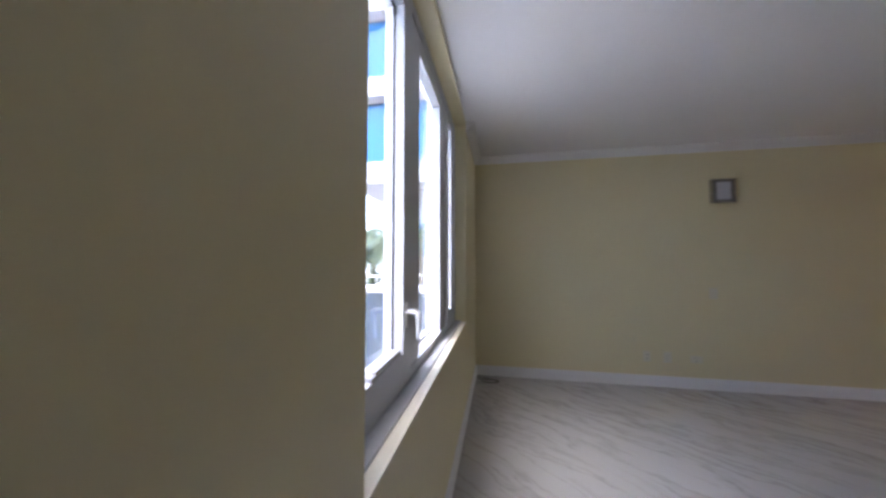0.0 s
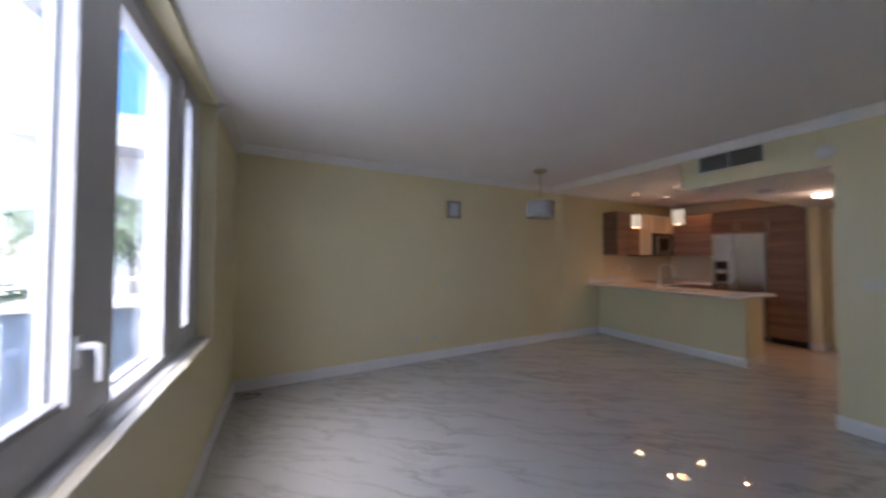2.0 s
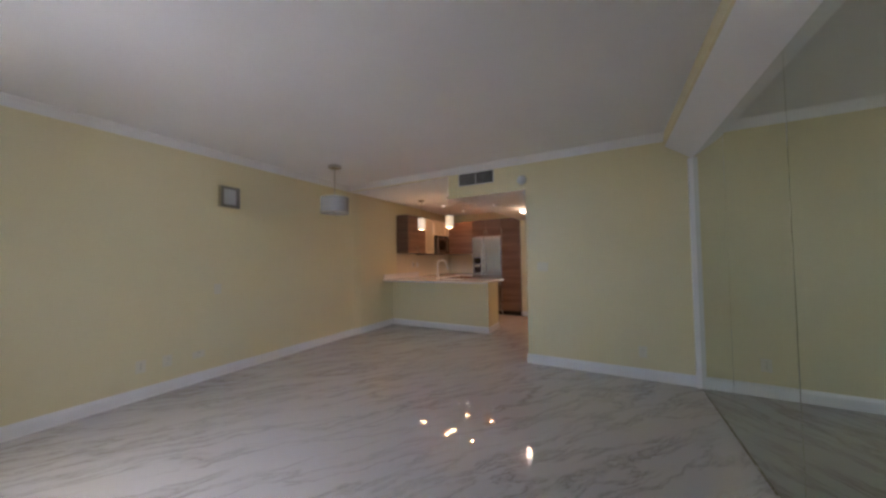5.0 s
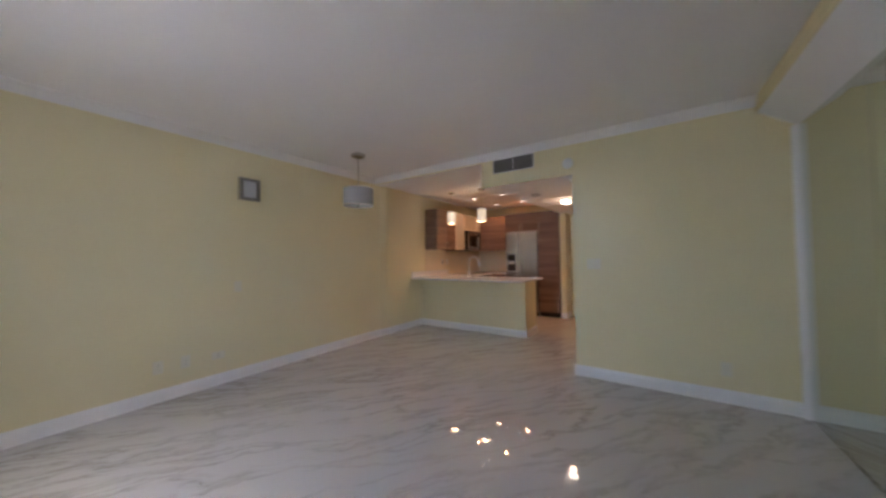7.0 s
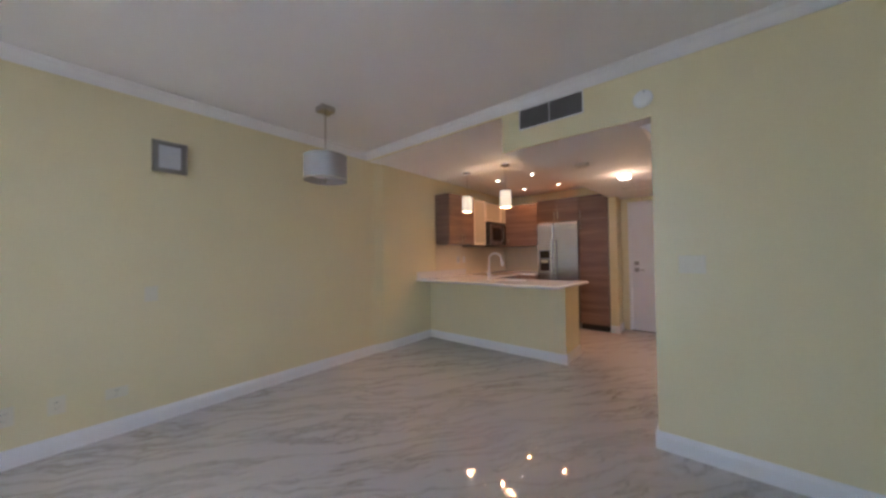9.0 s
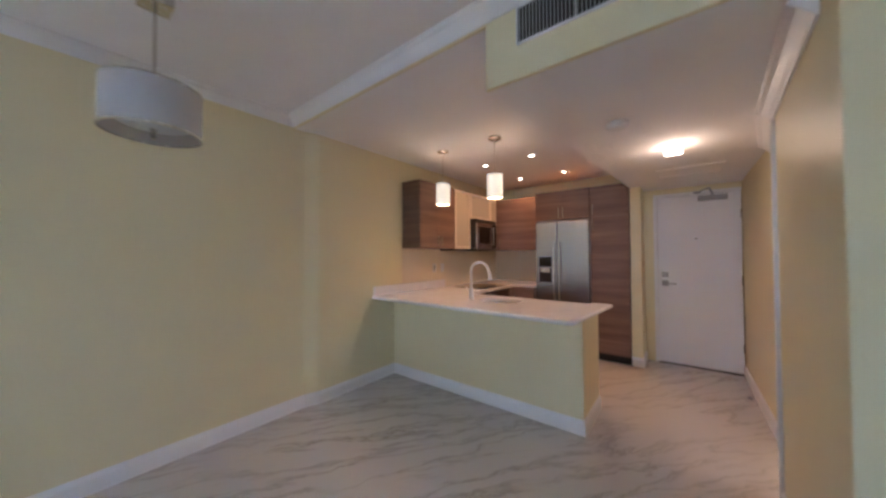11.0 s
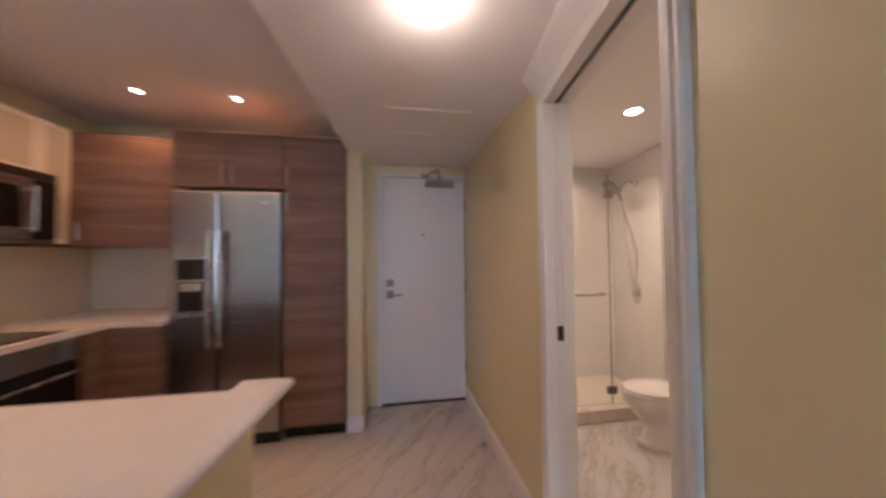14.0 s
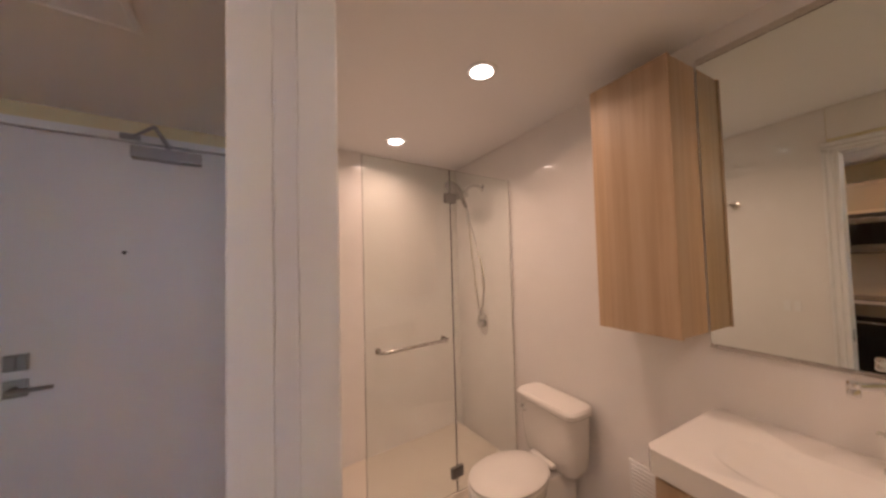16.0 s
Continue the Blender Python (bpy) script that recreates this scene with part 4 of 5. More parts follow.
t.box(6.819, 7.141, 4.90, 4.919, HALL_CEIL - 0.009, HALL_CEIL - 0.0005, 0.003).box(6.819, 7.141, 5.391, 5.41, HALL_CEIL - 0.009, HALL_CEIL - 0.0005, 0.003)
structure(t.done("access_panel", WHITE), "white painted access panel in the hall ceiling", "access panel")


def entry_door():
    root = structure(thing("door_1", (DOOR_X, 5.075, 0), "closed white flush entry door with lever and closer", "door"), "closed white flush entry door with lever and closer", "door")
    y0, y1, z1 = 4.692, 5.458, 2.055
    Mesh().box(DOOR_X + 0.002, DOOR_X + 0.046, y0, y1, 0.012, z1, 0.002).done("leaf", DOORPAINT, root)
    f = Mesh()
    f.box(DOOR_X - 0.012, DOOR_X + 0.10, y1 + 0.003, 5.50, 0, z1 + 0.04, 0.003)
    f.box(DOOR_X - 0.012, DOOR_X + 0.10, y0 - 0.011, y1 + 0.003, z1 + 0.004, z1 + 0.04, 0.003)
    f.box(DOOR_X + 0.05, DOOR_X + 0.10, y0 - 0.011, y1 + 0.003, 0, z1 + 0.004)
    f.done("frame", TRIM, root)
    Mesh().box(DOOR_X - 0.02, DOOR_X + 0.05, y0 - 0.01, y1 + 0.003, 0.0, 0.010, 0.002).done("threshold", BLACK, root)
    for z in (0.30, 1.05, 1.80):
        Mesh().tube([(DOOR_X - 0.004, y0 - 0.002, z - 0.05), (DOOR_X - 0.004, y0 - 0.002, z + 0.05)], 0.007, 10).done("hinge", NICKEL, root, True)
    l = Mesh()
    l.box(DOOR_X - 0.008, DOOR_X + 0.002, 5.355, 5.420, 0.952, 1.022, 0.003)
    l.tube([(DOOR_X - 0.006, 5.388, 0.987), (DOOR_X - 0.05, 5.388, 0.987), (DOOR_X - 0.055, 5.375, 0.987), (DOOR_X - 0.052, 5.275, 0.985)], [0.011, 0.010, 0.010, 0.007], 10)
    l.done("lever", DARK_NICKEL, root, True)
    l = Mesh()
    l.box(DOOR_X - 0.010, DOOR_X + 0.002, 5.355, 5.420, 1.058, 1.123, 0.003)
    l.box(DOOR_X - 0.022, DOOR_X - 0.008, 5.383, 5.392, 1.068, 1.113, 0.002)
    l.done("deadbolt", DARK_NICKEL, root)
    Mesh().lathe([(0.008, 0), (0.008, 0.004), (0.004, 0.005)], (DOOR_X + 0.002, 5.084, 1.532), 14, m=pose(0, 0, 0, 0, -90, 0)).done("peephole", BLACK, root, True)
    c = Mesh()
    c.box(DOOR_X - 0.055, DOOR_X + 0.002, 4.80, 5.06, 1.975, 2.03, 0.006)
    c.done("closer_body", GREY_METAL, root)
    c = Mesh()
    c.tube([(DOOR_X - 0.03, 4.93, 2.03), (DOOR_X - 0.03, 4.93, 2.05)], 0.01, 10)
    c.tube([(DOOR_X - 0.03, 4.93, 2.047), (DOOR_X - 0.13, 4.965, 2.105)], 0.008, 8)
    c.tube([(DOOR_X - 0.13, 4.965, 2.105), (DOOR_X - 0.014, 5.06, 2.075)], 0.007, 8)
    c.box(DOOR_X - 0.03, DOOR_X - 0.012, 5.03, 5.10, 2.063, 2.088, 0.003)
    c.done("closer_arm", GREY_METAL, root, True)


entry_door()
# dark end wall seen past the leaf's edges
structure(Mesh().box(DOOR_X + 0.10, EAST + 0.1, HALL_S - 0.01, 5.5, 0, 2.1).done("door_backing", TRIM), "plain backing behind the entry door", "wall")

t = thing("door_stop", (7.21, HALL_S + 0.02, 0), "small dark rubber door stop on the floor", "door stop")
Mesh().lathe([(0.022, 0), (0.022, 0.01), (0.016, 0.028), (0.006, 0.032)], (7.21, 4.735, 0), 20).done("dome", GREY_METAL, t, True)


def doorway_trim():
    """Moulded casing and jambs of the pocket door's opening."""
    root = structure(thing("door_2", ((BD_X0 + BD_X1) / 2, HALL_S, 0), "white moulded door casing with an open pocket door", "door"), "white moulded door casing with an open pocket door", "door")
    prof = [(0, -0.012), (0, 0.009), (0.003, 0.013), (0.008, 0.016), (0.013, 0.015), (0.016, 0.010), (0.019, 0.008), (0.026, 0.009), (0.029, 0.013), (0.034, 0.017), (0.039, 0.017), (0.044, 0.012), (0.044, -0.012)]

    def upright(x, s, y, o):
        m = Mesh()
        m.prism([(x + s * u, y + o * v) for u, v in prof], 0.0, BD_Z + 0.0)
        return m.done("casing", TRIM, root, True)

    def head(y, o):
        m = Mesh()
        m.prism([(y + o * v, BD_Z + u) for u, v in prof], BD_X0 - 0.044, BD_X1 + 0.044, "x")
        return m.done("casing_head", TRIM, root, True)

    for y, o in ((HALL_S, 1), (BATH_N, -1)):
        upright(BD_X0, -1, y, o)
        upright(BD_X1, 1, y, o)
        head(y, o)
    j = Mesh()
    j.box(BD_X0, BD_X0 + 0.018, BATH_N - 0.012, HALL_S + 0.012, 0, BD_Z, 0.002)
    j.box(BD_X1 - 0.018, BD_X1, BATH_N - 0.012, BATH_N + 0.04, 0, BD_Z, 0.002)
    j.box(BD_X1 - 0.018, BD_X1, HALL_S - 0.04, HALL_S + 0.012, 0, BD_Z, 0.002)
    j.box(BD_X0 + 0.018, BD_X1 - 0.018, BATH_N - 0.012, BATH_N + 0.045, BD_Z - 0.018, BD_Z, 0.002)
    j.box(BD_X0 + 0.018, BD_X1 - 0.018, HALL_S - 0.045, HALL_S + 0.012, BD_Z - 0.018, BD_Z, 0.002)
    j.done("jamb", TRIM, root)
    Mesh().box(BD_X0 + 0.018, BD_X1, BATH_N + 0.046, HALL_S - 0.046, BD_Z - 0.006, BD_Z - 0.001).done("track", BLACK, root)
    d = Mesh().box(BD_X1 - 0.0178, BD_X1 - 0.001, BATH_N + 0.0403, HALL_S - 0.0403, 0.01, BD_Z - 0.02, 0.002).done("pocket_door_edge", DOORPAINT, root)
    Mesh().box(BD_X1 - 0.0195, BD_X1 - 0.0172, BATH_N + 0.041, HALL_S - 0.041, 0.945, 1.01, 0.001).done("edge_pull", BLACK, d)
    # the opening stands askew between the two wall faces
    root.matrix_basis = Matrix.Translation((BD_X1, HALL_S, 0)) @ Matrix.Rotation(-BD_TURN, 4, "Z") @ Matrix.Translation((-BD_X1, -HALL_S, 0)) @ root.matrix_basis


doorway_trim()


# ---- bathroom ----
GX = 7.388


def toilet():
    t = thing("toilet", (6.97, 3.3, 0), "white two-piece toilet with closed lid", "toilet")
    xm = 6.972
    b = Mesh()
    b.oval([(xm, 3.44, 0.0, 0.112, 0.235), (xm, 3.44, 0.025, 0.108, 0.23), (xm, 3.44, 0.045, 0.092, 0.20), (xm, 3.45, 0.12, 0.082, 0.165), (xm, 3.48, 0.19, 0.092, 0.17), (xm, 3.515, 0.25, 0.125, 0.20), (xm, 3.535, 0.31, 0.158, 0.228), (xm, 3.54, 0.36, 0.17, 0.24), (xm, 3.54, 0.375, 0.168, 0.238)])
    for side in (-1, 1):  # the moulded trapway on the foot's flanks
        b.tube([(xm + side * 0.075, 3.50, 0.20), (xm + side * 0.088, 3.40, 0.23), (xm + side * 0.09, 3.31, 0.19), (xm + side * 0.088, 3.27, 0.10), (xm + side * 0.086, 3.25, 0.02)], [0.03, 0.042, 0.045, 0.04, 0.035], 12)
    b.box(xm - 0.10, xm + 0.10, 3.10, 3.38, 0.16, 0.365, 0.04)
    b.done("bowl", CERAMIC, t, True)
    s = Mesh()
    s.oval([(xm, 3.535, 0.377, 0.172, 0.240), (xm, 3.535, 0.382, 0.177, 0.245), (xm, 3.535, 0.392, 0.177, 0.245), (xm, 3.535, 0.397, 0.170, 0.238)])
    s.done("seat", CERAMIC, t, True)
    s = Mesh()
    s.oval([(xm, 3.53, 0.400, 0.170, 0.236), (xm, 3.53, 0.403, 0.177, 0.244), (xm, 3.53, 0.416, 0.177, 0.244), (xm, 3.53, 0.426, 0.160, 0.226), (xm, 3.53, 0.428, 0.08, 0.11)])
    s.box(xm - 0.09, xm + 0.09, 3.262, 3.30, 0.398, 0.42, 0.008)
    s.done("lid", CERAMIC, t, True)
    k = Mesh()
    k.rounded([(xm - 0.165, xm + 0.165, 3.10, 3.235, 0.365), (xm - 0.185, xm + 0.185, 3.09, 3.255, 0.40), (xm - 0.20, xm + 0.20, 3.085, 3.268, 0.52), (xm - 0.207, xm + 0.207, 3.085, 3.272, 0.69)], 0.045)
    k.done("tank", CERAMIC, t, True)
    k = Mesh()
    k.rounded([(xm - 0.216, xm + 0.216, 3.085, 3.28, 0.692), (xm - 0.224, xm + 0.224, 3.08, 3.288, 0.70), (xm - 0.226, xm + 0.226, 3.08, 3.29, 0.724), (xm - 0.216, xm + 0.216, 3.085, 3.28, 0.738)], 0.05)
    k.done("tank_lid", CERAMIC, t, True)
    h = Mesh()
    h.lathe([(0.014, 0), (0.014, 0.006)], (xm + 0.165, 3.268, 0.645), 14, m=pose(0, 0, 0, -90, 0, 0))
    h.tube([(xm + 0.165, 3.276, 0.645), (xm + 0.165, 3.29, 0.645), (xm + 0.115, 3.292, 0.638)], 0.006, 8)
    h.done("flush_lever", CHROME, t, True)
    t.scale = (0.90, 0.90, 0.94)
    skewed(t, 0.045)


toilet()


def shower():
    t = thing("shower_enclosure", (GX, 3.6, 0), "frameless glass shower screen with towel bar", "shower screen")
    p = Mesh().box(GX - 0.005, GX + 0.005, 3.085, 3.592, 0.105, 2.0, 0.001).done("fixed_panel", GREEN_GLASS, t)
    p.visible_shadow = False
    p = Mesh().box(GX - 0.005, GX + 0.005, 3.598, 4.14, 0.115, 2.0, 0.001).done("glass_door", GREEN_GLASS, t)
    p.visible_shadow = False
    for z in (0.225, 1.829):
        Mesh().box(GX - 0.014, GX + 0.014, 3.555, 3.635, z - 0.03, z + 0.03, 0.003).done("hinge", DARK_NICKEL, t)
    Mesh().box(GX - 0.005, GX + 0.005, 3.08, 3.086, 0.10, 2.0, 0.001).done("wall_channel", NICKEL, t)
    b = Mesh()
    b.tube([(GX - 0.006, 3.675, 1.01), (GX - 0.055, 3.675, 1.01), (GX - 0.06, 3.69, 1.01), (GX - 0.06, 4.06, 1.01), (GX - 0.055, 4.075, 1.01), (GX - 0.006, 4.075, 1.01)], 0.009, 12)
    b.lathe([(0.016, 0), (0.016, 0.006)], (GX - 0.006, 3.675, 1.01), 16, m=pose(0, 0, 0, 0, -90, 0)).lathe([(0.016, 0), (0.016, 0.006)], (GX - 0.006, 4.075, 1.01), 16, m=pose(0, 0, 0, 0, -90, 0))
    b.done("towel_bar", NICKEL, t, True)


shower()
structure(Mesh().box(GX - 0.06, GX + 0.06, BATH_S - 0.06, BATH_N, 0, 0.10, 0.006).box(GX + 0.06, BATH_E, BATH_S - 0.1, BATH_N, 0, 0.035).done("shower_curb", mottled("cream shower stone", (0.66, 0.60, 0.52), (0.72, 0.66, 0.58), 0.3)), "cream stone shower curb and tray", "shower tray")

t = thing("hand_shower_set", (7.80, BATH_S, 1.95), "chrome hand shower on an arm with hose", "shower head")
a = Mesh()
SX = 7.73
a.lathe([(0.032, 0), (0.030, 0.008), (0.014, 0.012)], (SX, BATH_S, 2.03), 24, m=pose(0, 0, 0, -90, 0, 0))
a.tube([(SX, BATH_S, 2.03), (SX, BATH_S + 0.07, 2.045), (SX, BATH_S + 0.13, 2.02), (SX, BATH_S + 0.16, 1.985)], 0.011, 10)
a.box(SX - 0.02, SX + 0.02, BATH_S + 0.14, BATH_S + 0.185, 1.94, 1.99, 0.006)
a.done("arm", CHROME, t, True)
hh = Mesh()
hh.tube([(SX, BATH_S + 0.15, 1.86), (SX, BATH_S + 0.19, 1.95), (SX - 0.01, BATH_S + 0.25, 2.0)], [0.016, 0.020, 0.030], 12)
hh.lathe([(0.030, 0.0), (0.078, 0.016), (0.084, 0.042), (0.074, 0.048)], (SX - 0.01, BATH_S + 0.245, 2.005), 28, m=pose(0, 0, 0, -130, 0, 0))
hh.done("hand_shower", DARK_NICKEL, t, True)
for side, reach in ((1, 0.012), (-1, 0.105)):
    hose = []
    for k in range(30):
        u = k / 29
        hose.append((SX + side * reach * math.sin(math.pi * u ** 1.5), BATH_S + 0.15 - 0.10 * u, 1.88 - 0.86 * u))
    Mesh().tube(hose, 0.008, 8).done("hose", CHROME, t, True)
skewed(t)
t = thing("shower_valve", (SX, BATH_S, 1.0), "oval chrome shower mixer valve on the wall", "shower valve")
v = Mesh()
v.oval([(0, 0, 0, 0.058, 0.095), (0, 0, 0.006, 0.056, 0.092), (0, 0, 0.010, 0.04, 0.07)])
v.lathe([(0.032, 0.008), (0.03, 0.045), (0.012, 0.05)], (0, 0, 0), 24)
v.tube([(0, 0, 0.04), (0.0, -0.07, 0.05)], [0.009, 0.006], 10)
bmesh.ops.transform(v.bm, matrix=Matrix.Translation((SX + 0.03, BATH_S, 0.95)) @ pose(0, 0, 0, -90, 0, 0), verts=v.bm.verts)
v.done("plate", CHROME, t, True)
skewed(t)


def bath_cabinet():
    t = thing("bathroom_cabinet", (6.43, BATH_S, 1.16), "pale oak veneer bathroom wall cabinet with one door", "cabinet")
    Mesh().box(6.288, 6.588, BATH_S + 0.009, 3.3165, 1.162, 2.176, 0.001).done("body", OAK, t)
    Mesh().box(6.284, 6.592, 3.318, 3.340, 1.158, 2.178, 0.002).done("door", OAK, t)
    skewed(t)


bath_cabinet()
t = thing("bathroom_mirror", (5.6, BATH_S, 1.12), "large frameless wall mirror over the vanity", "mirror")
Mesh().box(BATH_W + 0.02, 6.283, BATH_S + 0.001, BATH_S + 0.007, 1.12, 2.178, 0.001).done("mirror_glass", MIRROR, t)
Mesh().box(BATH_W + 0.02, 6.283, BATH_S + 0.001, BATH_S + 0.011, 1.108, 1.1195, 0.001).done("edge_channel", NICKEL, t)
Mesh().box(BATH_W + 0.02, 6.283, BATH_S + 0.001, BATH_S + 0.011, 2.1785, 2.203, 0.001).done("edge_channel", NICKEL, t)
skewed(t)


def vanity():
    t = thing("vanity", (5.85, 3.35, 0.4), "wall-hung oak vanity with white moulded basin top", "vanity")
    x0, x1, y0, y1, z1 = 5.22, 6.28, BATH_S + 0.001, 3.60, 0.888
    Mesh().box(x0 + 0.02, x1 - 0.02, y0, y1 - 0.03, 0.36, z1 - 0.075, 0.002).done("body", OAK, t)
    for lo, hi in ((0.365, 0.585), (0.589, 0.805)):
        Mesh().box(x0 + 0.021, x1 - 0.021, y1 - 0.029, y1 - 0.011, lo, hi, 0.002).done("drawer_front", OAK, t)
    m = Mesh()
    cx, cy, rx, ry = 5.80, 3.40, 0.38, 0.14
    n = 48
    rim = [(cx + rx * math.copysign(abs(math.cos(2 * math.pi * k / n)) ** 0.6, math.cos(2 * math.pi * k / n)), cy + ry * math.copysign(abs(math.sin(2 * math.pi * k / n)) ** 0.6, math.sin(2 * math.pi * k / n))) for k in range(n)]
    out = []
    for x, y in rim:
        dx, dy = x - cx, y - cy
        s = min(((x1 - cx) if dx > 0 else (cx - x0)) / max(abs(dx), 1e-6), ((y1 - cy) if dy > 0 else (cy - y0)) / max(abs(dy), 1e-6))
        out.append((cx + dx * s, cy + dy * s))
    rings = [[m.bm.verts.new((x, y, z1 - 0.07)) for x, y in out], [m.bm.verts.new((x, y, z1)) for x, y in out], [m.bm.verts.new((x, y, z1)) for x, y in rim]]
    for q, dz in ((0.97, 0.004), (0.90, 0.014), (0.76, 0.030), (0.5, 0.044), (0.08, 0.050)):
        rings.append([m.bm.verts.new((cx + (x - cx) * q, cy + (y - cy) * q, z1 - dz)) for x, y in rim])
    faces = []
    for a, b in zip(rings, rings[1:]):
        faces += [m.bm.faces.new((a[k], a[(k + 1) % n], b[(k + 1) % n], b[k])) for k in range(n)]
    faces.append(m.bm.faces.new(rings[-1]))
    bmesh.ops.recalc_face_normals(m.bm, faces=faces)
    m.done("basin_top", CERAMIC, t, True)
    Mesh().lathe([(0.03, 0), (0.03, 0.003), (0.02, 0.003)], (cx, cy, z1 - 0.0505), 24).done("drain", BLACK, t, True)
    skewed(t)


vanity()
t = thing("basin_faucet", (5.89, 3.19, 0.886), "tall chrome basin faucet with angled spout on the vanity", "faucet")
f = Mesh()
f.lathe([(0.026, 0), (0.025, 0.008), (0.013, 0.012), (0.0125, 0.19), (0.015, 0.20), (0.015, 0.225), (0.010, 0.23)], (5.89, 3.20, 0.888), 24)
f.tube([(5.89, 3.20, 1.10), (5.905, 3.235, 1.112), (5.935, 3.30, 1.116)], [0.011, 0.010, 0.009], 14)
f.lathe([(0.009, -0.020), (0.012, -0.016), (0.012, -0.004), (0.009, 0.0), (0.012, 0.004), (0.012, 0.014), (0.008, 0.018)], (5.936, 3.302, 1.112), 18)
f.done("spout", CHROME, t, True)
Mesh().lathe([(0.016, 0), (0.018, 0.004), (0.018, 0.022), (0.014, 0.026)], (5.89, 3.20, 0.975), 20).tube([(5.89, 3.212, 0.988), (5.905, 3.238, 0.996), (5.912, 3.25, 1.0)], [0.007, 0.006, 0.005], 10).done("lever", CHROME, t, True)
skewed(t)

t = thing("wall_register", (6.55, BATH_S, 0.55), "white slatted air register on the bathroom wall", "air vent")
Mesh().box(6.38, 6.62, BATH_S + 0.0005, BATH_S + 0.008, 0.34, 0.52, 0.002).done("plate", PLASTIC, t)
for k in range(9):
    Mesh().box(6.395, 6.605, BATH_S + 0.008, BATH_S + 0.013, 0.355 + k * 0.0175, 0.363 + k * 0.0175).done("slat", PLASTIC, t)
skewed(t)

for x, y in ((6.88, 3.78), (7.78, 3.75)):
    downlight(x, y, BATH_CEIL, BATH_W_LAMP, 0.05, SOFT_WARM, "bathroom downlights")
# unseen third downlight, added to brighten the vanity end
downlight(5.55, 3.85, BATH_CEIL, BATH_W_LAMP, 0.05, SOFT_WARM, "bathroom downlights")

structure(Mesh().prism([(5.62, 4.682), (6.394, 4.5645), (6.394, 4.5585), (5.619, 4.676)], BD_Z + 0.062, BATH_CEIL - 0.0005).done("tile_panel", BATH_TILE), "glossy white tile over the bathroom doorway", "wall tile")
t = thing("towel_bar", (7.0, BATH_N, 1.79), "brushed nickel towel bar on the bathroom wall", "towel bar")
for x in (6.83, 7.18):
    Mesh().lathe([(0.025, 0), (0.025, 0.008), (0.011, 0.012), (0.011, 0.065)], (x, BATH_N, 1.79), 20, m=pose(0, 0, 0, 90, 0, 0)).done("post", NICKEL, t, True)
Mesh().tube([(6.815, BATH_N - 0.058, 1.79), (7.195, BATH_N - 0.058, 1.79)], 0.007, 10).done("bar", NICKEL, t, True)
wall_plate((6.58, BATH_N, 1.12), (0, -1), 0.12, 0.12, "switch", "switch_plate", "white light switch plate beside the bathroom door")

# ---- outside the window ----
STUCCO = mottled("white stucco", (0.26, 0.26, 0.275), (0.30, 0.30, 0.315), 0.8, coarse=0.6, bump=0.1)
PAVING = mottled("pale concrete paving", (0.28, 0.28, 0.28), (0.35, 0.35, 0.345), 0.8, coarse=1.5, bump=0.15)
BLUE_GLASS = material("blue reflective glazing", (0.012, 0.10, 0.24), 0.06, 0.0)
SLATE = mottled("dark blue-grey cladding", (0.018, 0.03, 0.05), (0.035, 0.055, 0.085), 0.35, coarse=5.0)
LEAF = mottled("palm leaf", (0.018, 0.04, 0.016), (0.04, 0.07, 0.03), 0.5, coarse=3.0)
BARK = mottled("palm bark", (0.12, 0.10, 0.075), (0.19, 0.16, 0.12), 0.9, coarse=8.0, bump=0.4)

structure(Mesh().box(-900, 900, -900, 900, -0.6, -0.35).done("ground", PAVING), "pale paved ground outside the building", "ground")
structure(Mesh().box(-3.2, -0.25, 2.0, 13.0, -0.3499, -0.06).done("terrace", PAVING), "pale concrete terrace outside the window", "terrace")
t = thing("planter_wall", (-1.1, 8.2, -0.06), "dark blue-grey clad planter with white cap on the terrace", "planter")
Mesh().box(-1.62, -0.26, 8.0, 8.45, -0.06, 0.92, 0.01).done("body", SLATE, t)
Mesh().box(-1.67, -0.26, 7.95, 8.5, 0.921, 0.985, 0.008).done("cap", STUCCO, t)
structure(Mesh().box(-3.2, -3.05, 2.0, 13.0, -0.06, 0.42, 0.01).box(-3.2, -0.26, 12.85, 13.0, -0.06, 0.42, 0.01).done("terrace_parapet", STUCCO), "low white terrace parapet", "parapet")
rail = thing("terrace_rail", (-3.12, 7.5, 0.42), "thin white metal rail over the terrace parapet", "railing")
r = Mesh().tube([(-3.12, 2.1, 0.92), (-3.12, 12.9, 0.92), (-0.3, 12.9, 0.92)], 0.022, 8)
for k in range(8):
    r.tube([(-3.12, 2.4 + k * 1.5, 0.42), (-3.12, 2.4 + k * 1.5, 0.92)], 0.016, 6)
r.done("bars", PLASTIC, rail)


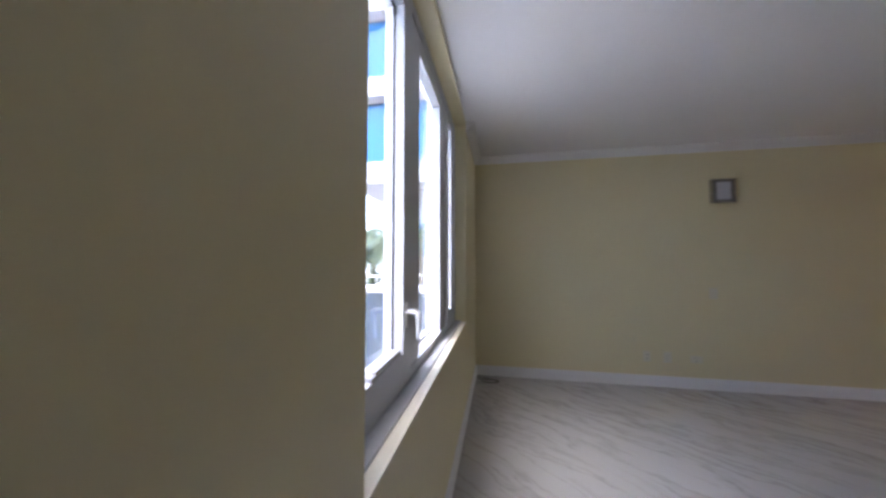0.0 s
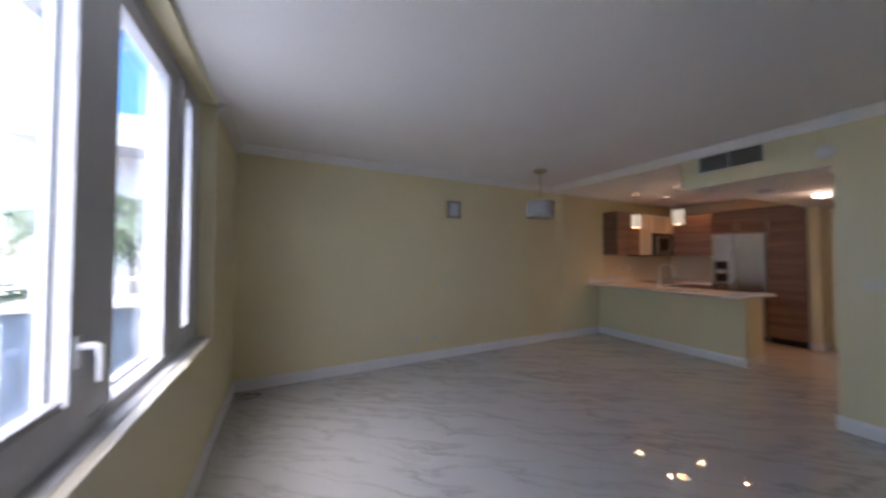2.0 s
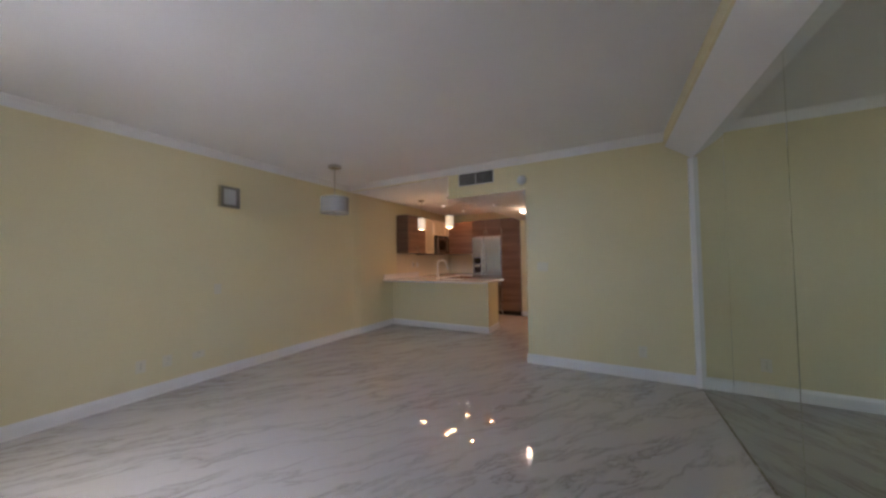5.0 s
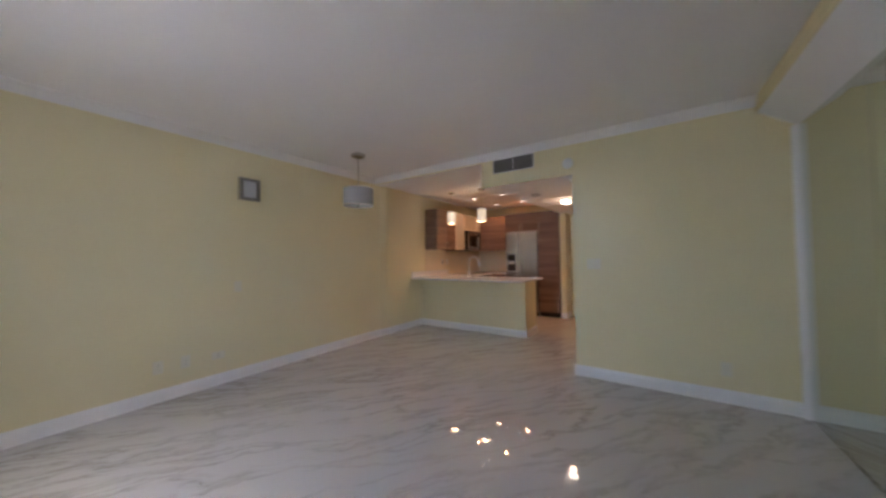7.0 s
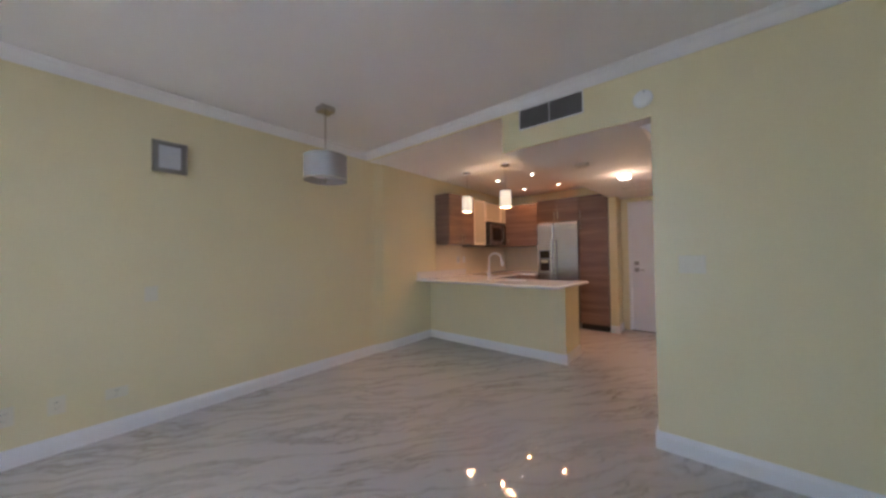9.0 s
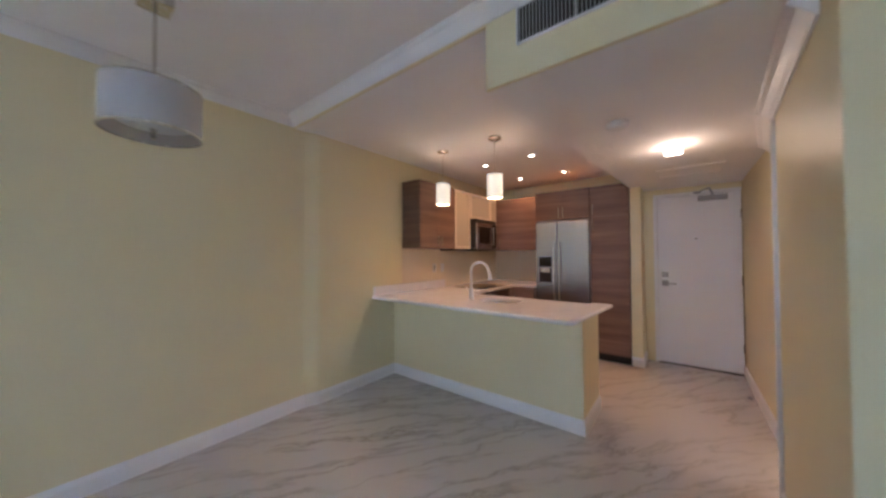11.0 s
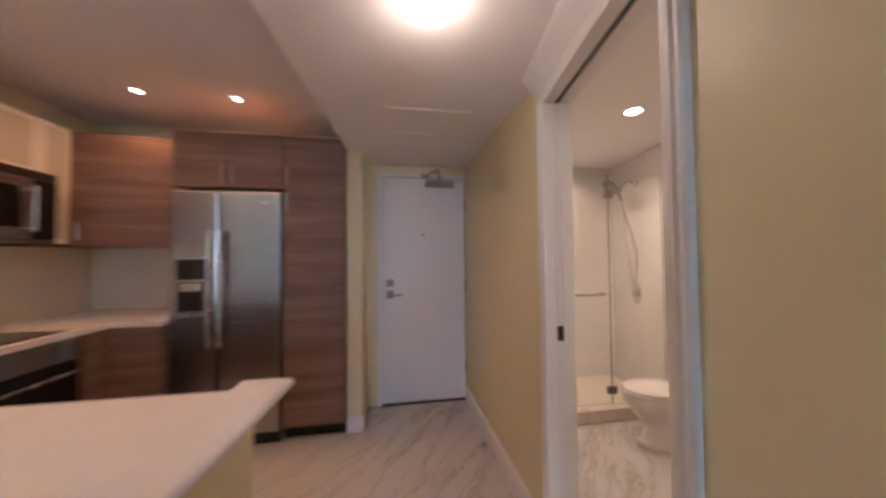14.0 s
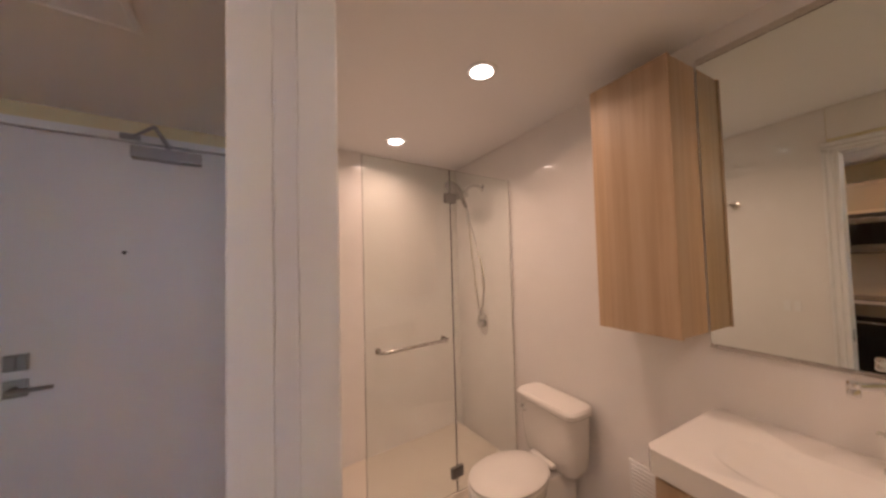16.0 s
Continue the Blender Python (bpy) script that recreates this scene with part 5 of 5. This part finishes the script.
def tower():
    """The white neighbouring block, with blue glazing over deep slabs."""
    t = thing("neighbouring_building", (-2, 24, -0.35), "white modern block with blue glazing and deep balcony slabs", "building")
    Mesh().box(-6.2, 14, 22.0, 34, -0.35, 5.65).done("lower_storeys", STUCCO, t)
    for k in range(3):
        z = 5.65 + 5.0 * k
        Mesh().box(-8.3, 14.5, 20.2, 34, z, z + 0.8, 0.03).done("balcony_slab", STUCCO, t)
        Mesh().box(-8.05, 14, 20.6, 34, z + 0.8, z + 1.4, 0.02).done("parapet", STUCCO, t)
        Mesh().box(-7.9, 13.8, 21.0, 33.8, z + 1.4, z + 5.0).done("storey", SLATE, t)
        for j in range(14):
            x = -7.3 + j * 1.5
            Mesh().box(x, x + 1.38, 20.92, 20.99, z + 1.48, z + 4.85, 0.02).done("pane", BLUE_GLASS, t)
    for j in range(6):
        x = -4.6 + j * 3.0
        Mesh().box(x, x + 1.8, 21.93, 22.02, 1.6, 3.6, 0.02).done("window", BLUE_GLASS, t)


tower()


def palm(x, y, h, seed):
    rnd = random.Random(seed)
    t = thing("palm_tree", (x, y, -0.35), "slender green palm tree with drooping fronds", "tree", "palms beyond the terrace")
    bend = rnd.uniform(-0.3, 0.3)
    pts = [(x + bend * (k / 8) ** 2, y, -0.35 + (h + 0.35) * k / 8) for k in range(9)]
    Mesh().tube(pts, [0.13 - 0.006 * k for k in range(9)], 10).done("trunk", BARK, t, True)
    top = Vector(pts[-1])
    bm = bmesh.new()
    for f in range(30):
        a = 2 * math.pi * f / 30 + rnd.uniform(-0.2, 0.2)
        lift, length = rnd.uniform(0.0, 1.7), rnd.uniform(0.9, 1.7)
        d = Vector((math.cos(a), math.sin(a), 0))
        side = Vector((-d.y, d.x, 0))
        prev = top.copy()
        for k in range(1, 15):
            u = k / 14
            p = top + d * (length * u) + Vector((0, 0, lift * u * 0.8 - 1.5 * u * u))
            w = 0.42 * math.sin(math.pi * min(1.0, u * 0.9 + 0.1)) + 0.04
            for s in (-1, 1):
                tip = p + side * (s * w) + Vector((0, 0, -0.16 - rnd.uniform(0, 0.1))) + d * 0.08
                q = (p - prev) * 0.33
                v = [bm.verts.new(c) for c in (prev, prev + q * 2.0, tip)]
                bm.faces.new(v)
            prev = p
    data = bpy.data.meshes.new("fronds")
    bm.to_mesh(data)
    bm.free()
    data.materials.append(LEAF)
    fr = new("fronds", data)
    fr.parent = t
    fr.matrix_parent_inverse = Matrix.Translation(t.location).inverted()


for k, (x, y, h) in enumerate(((-5.2, 12.0, 2.3), (-7.4, 14.5, 2.9), (-6.0, 17.5, 2.6), (-4.3, 14.8, 2.2), (-9.4, 16.5, 3.0), (-4.2, 18.5, 3.2), (-11.5, 15.0, 2.6), (-3.4, 13.9, 1.9), (-2.9, 16.5, 2.5))):
    palm(x, y, h, k + 3)


def hedge(x0, x1, y0, y1, z1, seed, n=2600):
    rnd = random.Random(seed)
    bm = bmesh.new()
    for k in range(n):
        p = Vector((rnd.uniform(x0, x1), rnd.uniform(y0, y1), -0.35 + (z1 + 0.35) * rnd.random() ** 0.6 * (0.8 + 0.25 * noise.noise((rnd.random() * 9, k * 0.01, 0)))))
        a, b = Vector((rnd.uniform(-1, 1), rnd.uniform(-1, 1), rnd.uniform(-1, 1))).normalized(), Vector((rnd.uniform(-1, 1), rnd.uniform(-1, 1), rnd.uniform(-1, 1))).normalized()
        bm.faces.new([bm.verts.new(c) for c in (p, p + 0.10 * a + 0.04 * b, p + 0.17 * a, p + 0.10 * a - 0.04 * b)])
    data = bpy.data.meshes.new("hedge")
    bm.to_mesh(data)
    bm.free()
    data.materials.append(LEAF)
    tagged(new("hedge", data), "dense dark green leafy hedge behind the terrace", "hedge", kind="stuff")


hedge(-9.0, -3.6, 8.5, 10.5, 0.9, 1)
hedge(-8.5, -3.6, 13.2, 14.6, 1.1, 2)
